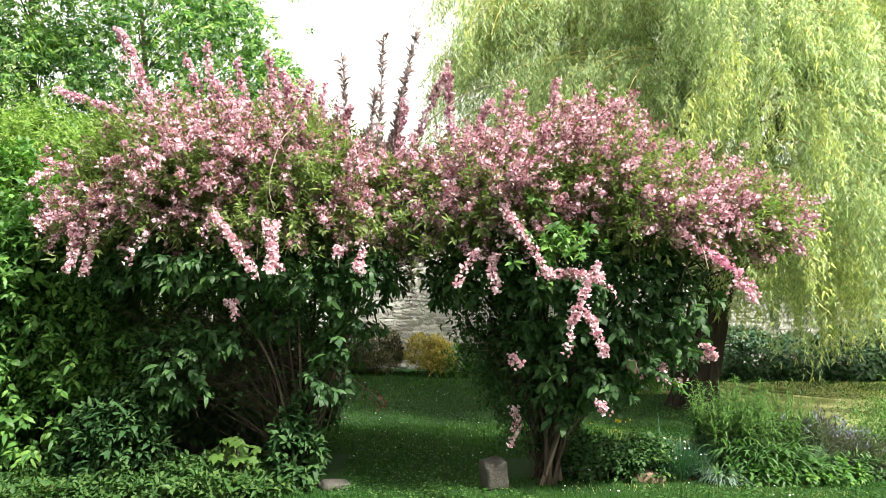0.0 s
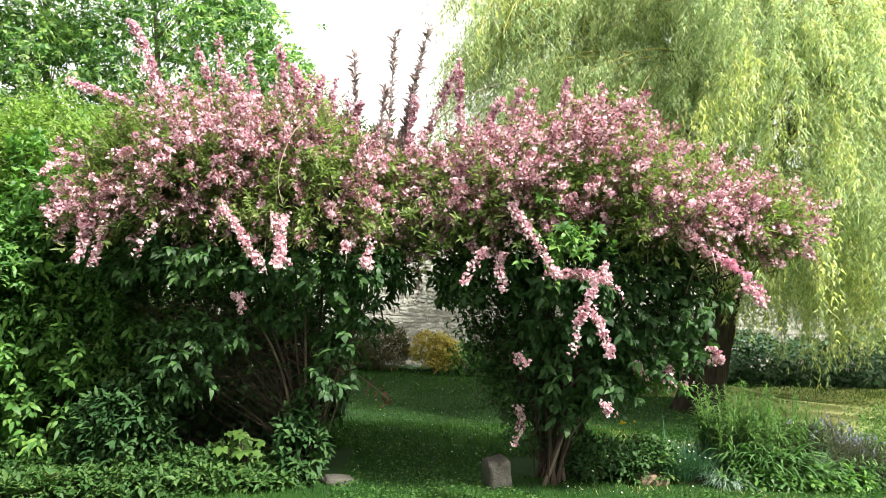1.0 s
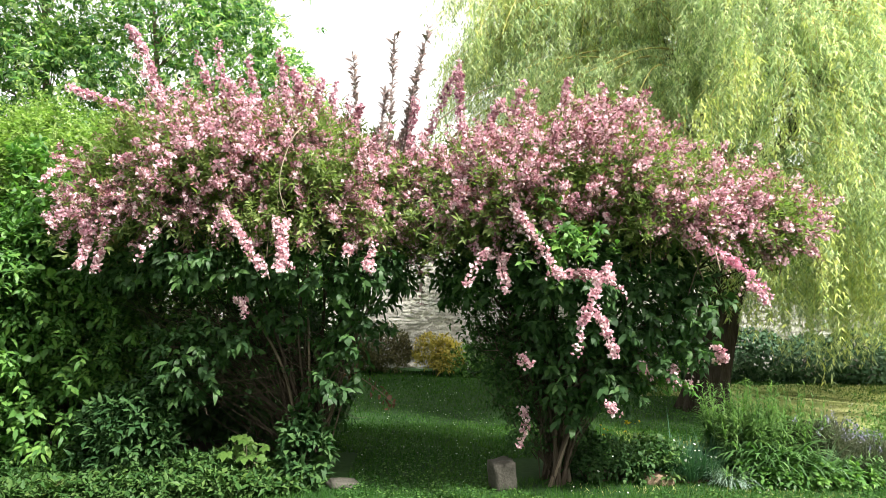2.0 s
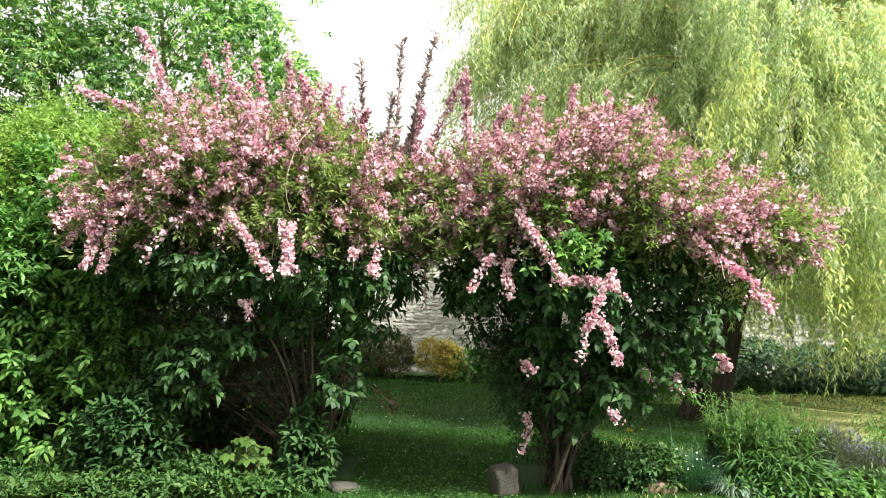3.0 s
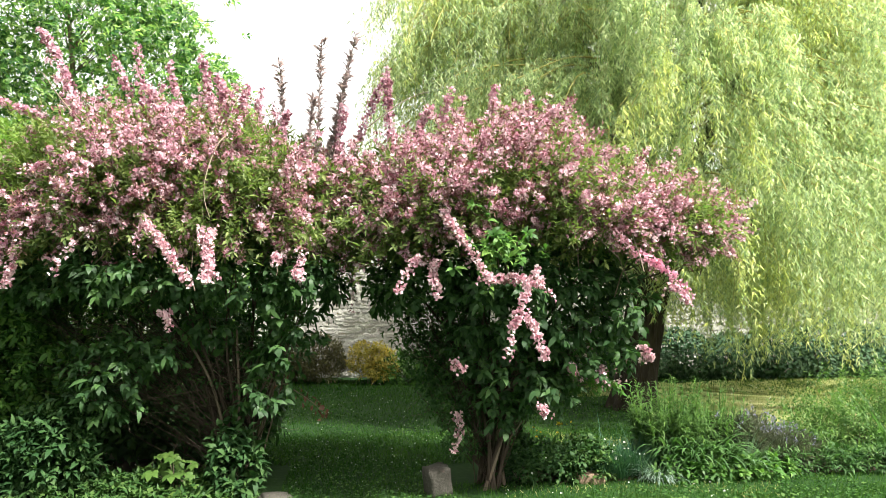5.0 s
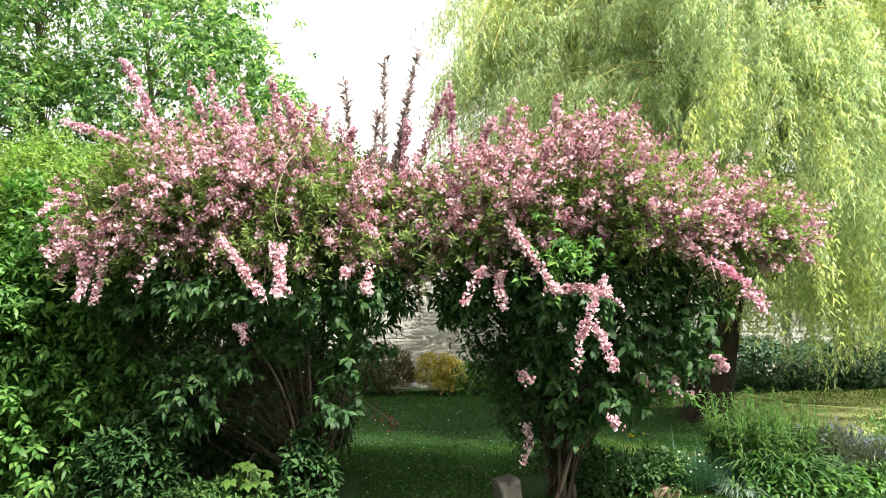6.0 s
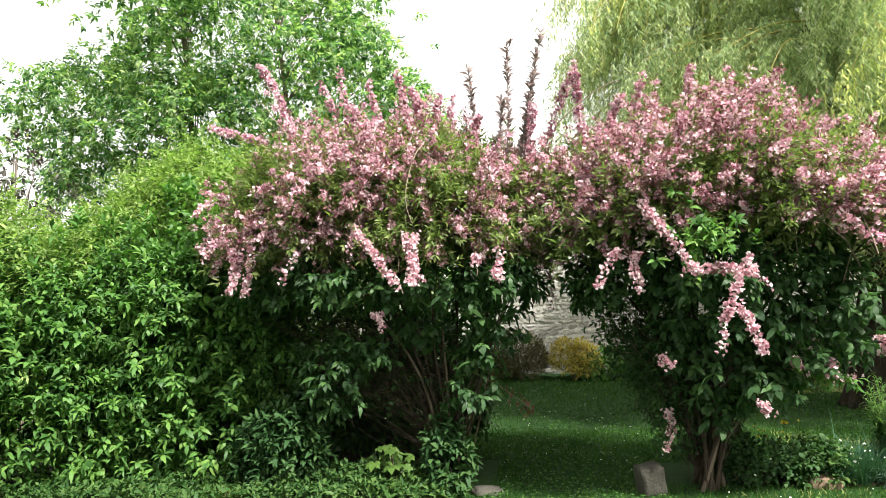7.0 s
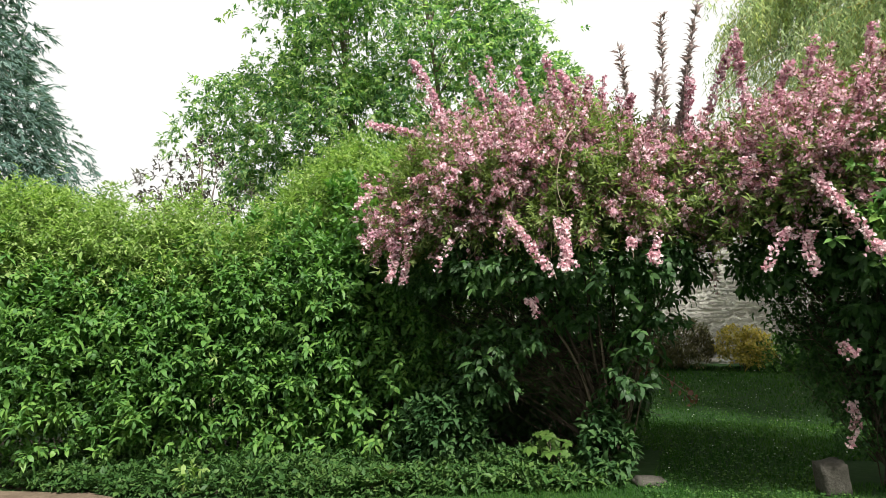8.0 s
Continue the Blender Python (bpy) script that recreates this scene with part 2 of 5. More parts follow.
def thing(name, place, label, category, group="", kind=""):
    ob = new(name)
    ob.location = place
    ob.empty_display_size = 0.2
    return tagged(ob, label, category, group, kind)


def local(ob, pts):
    return pts - np.array(ob.location)


def leaves(name, pos, axis, nrm, length, width, mat, fold=0.12, droop=0.15, simple=False):
    """One mesh of leaf blades, each bent along its rib (4 triangles) or a bent kite (2)."""
    axis = unit(axis)
    side = unit(np.cross(axis, nrm))
    nn = np.cross(side, axis)
    L = np.broadcast_to(length, (len(pos),))[:, None]
    W = np.broadcast_to(width, (len(pos),))[:, None]
    tip = pos + axis * L - nn * L * droop
    if simple:
        mid = pos + axis * L * 0.45 + nn * L * 0.04
        v = np.stack([pos, mid + side * W / 2, tip, mid - side * W / 2], 1).reshape(-1, 3)
        f = np.arange(len(pos))[:, None, None] * 4 + np.array([[0, 1, 2], [0, 2, 3]])
    else:
        low = pos + axis * L * 0.27 + nn * (L * 0.05 + W * fold)
        high = pos + axis * L * 0.62 + nn * (L * 0.045 + W * fold * 0.7)
        v = np.stack([pos, low + side * W * 0.44, high + side * W * 0.42, tip, high - side * W * 0.42, low - side * W * 0.44], 1).reshape(-1, 3)
        f = np.arange(len(pos))[:, None, None] * 6 + np.array([[0, 1, 5], [1, 2, 5], [2, 4, 5], [2, 3, 4]])
    return mesh_from(name, v, f.reshape(-1, 3), mat)


def stars(name, pos, axis, size, mat, petals=5):
    """Small open flowers, one bent triangle a petal."""
    n = len(pos)
    axis = unit(axis)
    u = unit(np.cross(axis, RNG.normal(size=(n, 3))))
    w = np.cross(axis, u)
    s = np.broadcast_to(size, (n,))[:, None]
    cols = [pos - axis * s * 0.6]
    for k in range(petals):
        for da in (-0.4, 0.4):
            a = 2 * np.pi * (k + da) / petals
            cols.append(pos + (u * np.cos(a) + w * np.sin(a)) * s * RNG.uniform(0.75, 1.1, (n, 1)) + axis * s * RNG.uniform(-0.25, 0.4, (n, 1)))
    v = np.stack(cols, 1)
    f = np.arange(n)[:, None, None] * (2 * petals + 1) + np.array([[0, 1 + 2 * k, 2 + 2 * k] for k in range(petals)])
    return mesh_from(name, v.reshape(-1, 3), f.reshape(-1, 3), mat)


def slips(name, pos, axis, side, length, width, mat):
    """Very narrow leaves, one triangle each."""
    axis = unit(axis)
    w = unit(np.cross(axis, side)) * np.broadcast_to(width, (len(pos),))[:, None] / 2
    near = pos + axis * np.broadcast_to(length, (len(pos),))[:, None] * 0.18
    tip = pos + axis * np.broadcast_to(length, (len(pos),))[:, None]
    v = np.stack([near - w, near + w, tip], 1).reshape(-1, 3)
    return mesh_from(name, v, np.arange(len(pos) * 3).reshape(-1, 3), mat)


def florets(name, pos, axis, size, mat, petals=5):
    """Small funnel flowers with five spread petals and a deeper throat."""
    n = len(pos)
    axis = unit(axis)
    u = unit(np.cross(axis, RNG.normal(size=(n, 3))))
    w = np.cross(axis, u)
    s = np.broadcast_to(size, (n,))[:, None]
    cols = [pos - axis * s * 0.9]
    for k in range(petals):
        for da, rad, up in ((-0.42, 0.62, 0.05), (0.0, 1.0, 0.18)):
            a = 2 * np.pi * k / petals + da * 2 * np.pi / petals
            wob = 1 + RNG.uniform(-0.2, 0.2, (n, 1))
            cols.append(pos + (u * np.cos(a) + w * np.sin(a)) * s * rad * wob + axis * s * up * RNG.uniform(-1.5, 2, (n, 1)))
    v = np.stack(cols, 1)
    c = v.shape[1]
    fs = []
    for k in range(petals):
        fs.append([0, 1 + 2 * k, 2 + 2 * k])
        fs.append([0, 2 + 2 * k, 1 + (2 * k + 2) % (2 * petals)])
    f = np.arange(n)[:, None, None] * c + np.array(fs)
    return mesh_from(name, v.reshape(-1, 3), f.reshape(-1, 3), mat)


def tubes(name, lines, radii, mat, sides=5):
    """lines (n, k, 3), radii (n, k): tapered round stems in one mesh."""
    n, k, _ = lines.shape
    t = unit(np.gradient(lines, axis=1))
    ref = np.where(np.abs(t[..., 2:]) > 0.9, np.array((1.0, 0, 0)), UP)
    u = unit(np.cross(t, ref))
    w = np.cross(t, u)
    a = np.arange(sides) * 2 * np.pi / sides
    ring = u[:, :, None] * np.cos(a)[:, None] + w[:, :, None] * np.sin(a)[:, None]
    v = lines[:, :, None] + ring * radii[:, :, None, None]
    i = np.arange(sides)
    j = (i + 1) % sides
    quad = np.stack([i, j, j + sides, i + sides], 1)
    f = (np.arange(n)[:, None, None, None] * k * sides + np.arange(k - 1)[None, :, None, None] * sides + quad).reshape(-1, 4)
    return mesh_from(name, v.reshape(-1, 3), f, mat, smooth=True)


def bezier(a, b, c, k):
    s = np.linspace(0, 1, k)[None, :, None]
    return a[:, None] * (1 - s) ** 2 + 2 * b[:, None] * s * (1 - s) + c[:, None] * s**2


def wiggle(lines, amount):
    n, k, _ = lines.shape
    s = np.linspace(0, 1, k)[None, :, None]
    ph = RNG.uniform(0, 6.28, (n, 1, 3))
    fr = RNG.uniform(3, 8, (n, 1, 3))
    return lines + np.sin(ph + fr * s) * amount * s


def lump_noise(p, scale):
    """Smooth pseudo-noise in -1..1 for many points."""
    q = p * scale
    return (np.sin(q[:, 0] * 1.7 + 2.1 * np.sin(q[:, 1] * 1.1 + 0.5)) + np.sin(q[:, 1] * 2.3 + 1.9 * np.sin(q[:, 2] * 1.3 + 1.1)) + np.sin(q[:, 2] * 2.0 + 2.0 * np.sin(q[:, 0] * 0.9 + 2.2))) / 3


def envelope(lobes, count, rough=0.12, lump=2.5, back=0.45, low=-1.0, depth=0.0, trim=0.82):
    """Points with outward normals on the uneven hull of a union of ellipsoids (x, y, z, rx, ry, rz)."""
    lobes = np.array(lobes, float)
    area = np.array([r[3] * r[4] + r[4] * r[5] + r[3] * r[5] for r in lobes])
    pick = RNG.choice(len(lobes), count * 3, p=area / area.sum())
    d = unit(RNG.normal(size=(count * 3, 3)))
    c, r = lobes[pick, :3], lobes[pick, 3:]
    nrm = unit(d / r)
    p = c + d * r
    bulge = 1 + rough * lump_noise(p, lump) + rough * 0.6 * lump_noise(p + 5, lump * 2.7) - depth * RNG.uniform(0, 1, len(p)) ** 1.5
    p = c + d * r * bulge[:, None]
    inside = np.zeros(len(p))
    for k, lo in enumerate(lobes):
        q = (((p - lo[:3]) / lo[3:]) ** 2).sum(1)
        inside += (q < trim**2) & (pick != k)
    keep = (inside == 0) & (nrm[:, 2] > low) & ((nrm[:, 1] < 0.35) | (RNG.uniform(size=len(p)) < back))
    p, nrm = p[keep][:count], nrm[keep][:count]
    return p, nrm


def clumped(lobes, clumps, each, rough, size, back=0.45, lump=2.6, push=0.16, trim=0.82, flat=0.5):
    """Tufts of points with a common outward direction, standing proud of or back from the hull, with gaps between."""
    c, nm = envelope(lobes, clumps, rough, lump, back, -0.8, 0.0, trim)
    c = c + nm * RNG.uniform(-push, push * 0.8, len(c))[:, None]
    d = unit(nm + RNG.normal(size=c.shape) * 0.35)
    n = len(c) * each
    off = RNG.normal(size=(n, 3)) * size * RNG.uniform(0.6, 1.5, len(c)).repeat(each)[:, None]
    dd = d.repeat(each, 0)
    along = (off * dd).sum(1, keepdims=True)
    off = off - dd * along * (1 - flat)
    off[:, 2] -= 0.35 * (off[:, 0] ** 2 + off[:, 1] ** 2) / size
    return c.repeat(each, 0) + off, unit(dd + off / size * 0.5)


def fill(lobes, count, shrink=0.8):
    lobes = np.array(lobes, float)
    vol = lobes[:, 3] * lobes[:, 4] * lobes[:, 5]
    pick = RNG.choice(len(lobes), count, p=vol / vol.sum())
    d = unit(RNG.normal(size=(count, 3))) * (RNG.uniform(0, 1, count) ** (1 / 3))[:, None]
    return lobes[pick, :3] + d * lobes[pick, 3:] * shrink


def sprigs(p, d, k, stem, spread=1.0, gravity=0.25, jitter=0.25):
    """Leaf bases, axes and normals for k leaves in crossed pairs along short twigs at p with direction d."""
    n = len(p)
    d = unit(d)
    u = unit(np.cross(d, RNG.normal(size=(n, 3))))
    w = np.cross(d, u)
    stem = np.broadcast_to(stem, (n,))
    pos, ax, nr = [], [], []
    for j in range(k):
        s = (j // 2 + 1) / (k / 2)
        a = (j % 2) * np.pi + (j // 2) * np.pi / 2 + RNG.uniform(-0.4, 0.4, n)
        out = u * np.cos(a)[:, None] + w * np.sin(a)[:, None]
        sp = spread * (1.1 - 0.55 * s) + RNG.uniform(-jitter, jitter, n)
        axis = d * np.cos(sp)[:, None] + out * np.sin(sp)[:, None] - UP * gravity
        pos.append(p + d * (stem * s)[:, None])
        ax.append(axis)
        nr.append(unit(d * np.sin(sp)[:, None] - out * np.cos(sp)[:, None]) * 0.6 + UP * 0.8 + RNG.normal(size=(n, 3)) * 0.35)
    return np.concatenate(pos), unit(np.concatenate(ax)), np.concatenate(nr)


def scatter_size(n, mean, vary=0.25):
    return mean * np.exp(RNG.normal(size=n) * vary)


# ================= ground =================


def ground_height(x, y):
    return 0.02 * np.sin(x * 0.9 + 1) * np.cos(y * 0.7) * np.clip((y - 5.6) / 2, 0, 1)


def build_ground():
    xs = np.concatenate([[-3000, -600, -120, -40], np.arange(-16, 16.1, 0.4), [40, 120, 600, 3000]])
    ys = np.concatenate([[-3000, -600, -120, -30], np.arange(-4, 20.1, 0.4), [40, 120, 600, 3000]])
    gx, gy = np.meshgrid(xs, ys)
    near = (np.abs(gx) < 20) & (gy > -5) & (gy < 22)
    gz = np.where(near, ground_height(gx, gy), 0)
    v = np.stack([gx, gy, gz], -1).reshape(-1, 3)
    w = len(xs)
    i = (np.arange(len(ys) - 1)[:, None] * w + np.arange(w - 1)[None]).ravel()
    f = np.stack([i, i + 1, i + 1 + w, i + w], 1)
    ob = new("ground", mesh_from("ground", v, f, M_GROUND, True))
    tagged(ob, "green lawn ground with worn yellowish patches", "lawn", kind="structure")


def flat_patch(name, outline, z, mat, label, category):
    """A low mound of soil with an uneven rim."""
    outline = np.array(outline, float)
    k = len(outline)
    c = outline.mean(0)
    rings = []
    for r, h in ((1.0, -0.02), (0.96, z * 0.7), (0.6, z), (0.25, z * 1.1)):
        pts = c + (outline - c) * r
        rings.append(np.column_stack([pts, np.full(k, h) + (RNG.uniform(-0.006, 0.006, k) if h > 0 else 0)]))
    v = np.concatenate(rings + [np.array([[*c, z * 1.1]])])
    i = np.arange(k)
    j = (i + 1) % k
    f = np.concatenate([np.stack([i + k * r, j + k * r, j + k * r + k, i + k * r + k], 1) for r in range(3)])
    last = np.stack([i + 3 * k, j + 3 * k, np.full(k, 4 * k), np.full(k, 4 * k)], 1)
    me = bpy.data.meshes.new(name)
    me.from_pydata(v.tolist(), [], f.tolist() + last[:, :3].tolist())
    me.materials.append(mat)
    for p in me.polygons:
        p.use_smooth = True
    ob = new(name, me)
    tagged(ob, label, category, kind="structure")


build_ground()


def light_block_wall():
    """Unseen plain plastered wall, added behind the path to cut low sky light."""
    bm = bmesh.new()
    bmesh.ops.create_cube(bm, size=1)
    for v in bm.verts:
        v.co = Vector((v.co.x * 26, v.co.y * 0.35, (v.co.z + 0.5) * 2.6 - 0.1))
    me = bpy.data.meshes.new("wall_light_block")
    bm.to_mesh(me)
    bm.free()
    me.materials.append(rough_mat("grey_plaster", [(0.3, (0.30, 0.285, 0.26)), (0.7, (0.42, 0.40, 0.37))], 2.5, 0.95, 0.3))
    ob = new("wall_light_block", me)
    ob.location = (0, -3.2, 0)
    tagged(ob, "plain grey plastered wall, unseen, added to cut low sky light", "wall", kind="structure")


light_block_wall()


def smooth_outline(pts, k=6, wob=0.06):
    pts = np.array(pts, float)
    n = len(pts)
    out = []
    for i in range(n):
        a, b = pts[i], pts[(i + 1) % n]
        for s in np.linspace(0, 1, k, endpoint=False):
            out.append(a + (b - a) * s + RNG.uniform(-wob, wob, 2))
    return out


flat_patch("soil_path", smooth_outline([(-12, -1), (-3.6, 1.5), (-3.7, 4.30), (-4.4, 4.28), (-6.2, 4.10), (-9, 3.4), (-12, 2.6)]), 0.015, M_SOIL, "bare dry brown soil path beside the planted bed", "path")
flat_patch("hedge_bed", smooth_outline([(-10, 2.9), (-6.2, 4.15), (-4.4, 4.35), (-2.5, 4.85), (-1.1, 5.35), (-1.0, 6.2), (-3.0, 7.4), (-6.5, 6.6), (-11, 4.6)]), 0.02, M_BED, "dark soil bed under the hedge", "flower bed")
flat_patch("shrub_bed", smooth_outline([(1.0, 5.62), (1.4, 5.62), (2.4, 5.68), (3.4, 5.68), (4.6, 5.62), (7.5, 5.5), (7.6, 6.6), (4.6, 6.7), (2.6, 6.3), (1.3, 6.0), (1.05, 5.9)]), 0.02, M_BED, "dark soil bed under shrubs and perennials", "flower bed")

# worn lawn, its colour also raised to look sunlit under the willow
flat_patch("sunlit_dry_lawn", smooth_outline([(3.2, 9.6), (4.2, 8.2), (4.3, 7.3), (6.0, 7.0), (9.5, 7.2), (10, 11.2), (6.5, 11.25), (4.2, 11.2), (3.0, 10.6)], 9, 0.16), 0.006, M_SUNLIT_DRY_LAWN, "yellowish patch of worn lawn, colour lightened for sunlight", "lawn")

# ================= flowering shrubs of the arch =================
CROWN_A = [(-1.85, 5.60, 2.26, 0.88, 0.80, 0.56), (-2.38, 5.55, 2.08, 0.46, 0.58, 0.46), (-1.22, 5.65, 2.26, 0.74, 0.78, 0.54), (-0.55, 5.70, 2.06, 0.46, 0.62, 0.40), (-1.95, 5.22, 1.98, 0.78, 0.42, 0.24), (-1.10, 5.22, 1.94, 0.50, 0.42, 0.24)]
FRINGE_A = [(-1.90, 5.25, 1.66, 0.72, 0.38, 0.15), (-2.35, 5.30, 1.60, 0.34, 0.36, 0.14), (-1.15, 5.35, 1.60, 0.46, 0.38, 0.16), (-0.62, 5.45, 1.62, 0.26, 0.34, 0.14)]
SKIRT_A = [(-1.95, 5.25, 0.95, 0.20, 0.14, 0.22), (-1.72, 5.30, 1.10, 0.18, 0.14, 0.14), (-0.78, 5.40, 1.12, 0.15, 0.14, 0.26), (-0.92, 5.42, 0.80, 0.14, 0.12, 0.16), (-2.10, 5.35, 0.72, 0.18, 0.14, 0.16), (-1.30, 5.50, 1.28, 0.20, 0.16, 0.12), (-0.60, 5.45, 1.28, 0.12, 0.12, 0.16)]
CROWN_B = [(0.95, 5.60, 2.20, 0.92, 0.80, 0.54), (0.12, 5.65, 2.06, 0.58, 0.70, 0.50), (1.70, 5.50, 2.02, 0.66, 0.64, 0.36), (2.25, 5.45, 1.92, 0.42, 0.40, 0.22), (2.02, 5.35, 1.96, 0.50, 0.42, 0.28), (1.15, 5.70, 2.46, 0.40, 0.45, 0.30), (0.70, 5.22, 1.98, 0.72, 0.42, 0.25), (1.50, 5.12, 1.94, 0.58, 0.42, 0.22)]
FRINGE_B = [(0.90, 5.20, 1.62, 0.50, 0.36, 0.18), (1.40, 5.22, 1.60, 0.36, 0.32, 0.14), (0.25, 5.50, 1.56, 0.34, 0.36, 0.14)]
SKIRT_B = [(1.05, 5.30, 1.30, 0.50, 0.34, 0.26), (0.98, 5.42, 0.96, 0.38, 0.26, 0.24), (0.88, 5.46, 0.68, 0.16, 0.16, 0.18), (1.46, 5.28, 1.28, 0.18, 0.16, 0.12), (1.32, 5.36, 0.92, 0.12, 0.12, 0.12), (0.74, 5.45, 1.08, 0.20, 0.22, 0.26), (1.74, 5.15, 1.38, 0.20, 0.14, 0.12), (1.72, 5.20, 1.12, 0.13, 0.12, 0.13), (1.46, 5.22, 0.94, 0.18, 0.12, 0.08), (1.22, 5.22, 0.80, 0.14, 0.12, 0.08)]
ARCH_B = [(0.16, 5.80, 1.46, 0.22, 0.25, 0.16), (0.28, 5.80, 1.20, 0.20, 0.22, 0.20), (0.38, 5.76, 0.94, 0.20, 0.20, 0.22), (0.50, 5.70, 0.66, 0.18, 0.18, 0.20), (0.62, 5.62, 0.42, 0.17, 0.16, 0.18), (0.62, 5.85, 1.15, 0.24, 0.20, 0.40)]
TWIGGY_A = [(-1.75, 5.75, 1.20, 0.85, 0.40, 0.45), (-2.50, 5.70, 1.25, 0.30, 0.35, 0.30), (-1.10, 5.70, 0.90, 0.30, 0.20, 0.40)]
TWIGGY_B = [(0.42, 5.75, 1.30, 0.36, 0.30, 0.42), (0.62, 5.70, 0.90, 0.24, 0.22, 0.36), (1.40, 5.60, 1.15, 0.42, 0.28, 0.30)]


def flower_train(lines, start, step, radius, bunch=7):
    """Floret and bud places along canes (n, k, 3) from the share start to the tip."""
    n, k, _ = lines.shape
    seg = np.linalg.norm(np.diff(lines, axis=1), axis=2).sum(1)
    pos, out = [], []
    for i in range(n):
        m = int(seg[i] * (1 - start) / step * RNG.uniform(0.6, 1.3))
        if m < 1:
            continue
        # florets gather in bunches at the leaf joints
        joints = RNG.uniform(start, 1.0, max(1, m // bunch))
        s = np.clip(RNG.choice(joints, m) + RNG.normal(size=m) * 0.012 / max(seg[i], 0.3), 0, 1)
        x = s * (k - 1)
        a = np.minimum(x.astype(int), k - 2)
        base = lines[i, a] + (lines[i, a + 1] - lines[i, a]) * (x - a)[:, None]
        o = unit(RNG.normal(size=(m, 3)) + np.array((0, -0.15, 0.25)))
        pos.append(base + o * (radius * RNG.uniform(0.45, 1.15, m))[:, None])
        out.append(o)
    return np.concatenate(pos), np.concatenate(out)


def plumes(crown, count, rough):
    """Arching flower-set cane ends over the hull: upright on top, outward and drooping on the flanks."""
    c, nm = envelope(crown, count, rough, 3.2, 0.4, -0.75)
    keep = (nm[:, 2] > -0.15) | (RNG.uniform(size=len(c)) < 0.35)
    c, nm = c[keep], nm[keep]
    n = len(c)
    c = c + nm * RNG.uniform(-0.16, 0.04, n)[:, None]
    side = unit(np.cross(nm, RNG.normal(size=nm.shape)))
    flank = np.clip(1 - nm[:, 2], 0, 1.4)[:, None]
    d = unit(nm * 0.6 + side * RNG.uniform(0.2, 1.0, (n, 1)) + UP * (0.75 - 0.50 * flank))
    L = np.minimum(scatter_size(n, 0.19, 0.45), 0.42)
    L = np.where(nm[:, 2] < -0.1, L * 0.55, L)
    droop = (0.15 + 0.30 * flank[:, 0]) * RNG.uniform(0.2, 1.4, n)
    k = 10
    t = np.linspace(0, 1, k)
    lines = c[:, None] + d[:, None] * (L[:, None] * t)[..., None] - UP * (L * droop)[:, None, None] * (t**2)[None, :, None]
    return lines, nm


def leaf_sprays(lobes, count, k, stem, rough, low=0.25, sag=0.35):
    """Leafy twigs over the hull of lobes, that lean out and hang a little."""
    p, nm = envelope(lobes, count, rough, 3.0, 0.3, -0.9, low)
    d = unit(nm * np.array((1, 1, 0.4)) + RNG.normal(size=p.shape) * 0.45 - UP * 0.15)
    pp, ax, nr = sprigs(p, d, k, stem, 1.15, sag)
    return pp, ax, nr + UP * 0.5


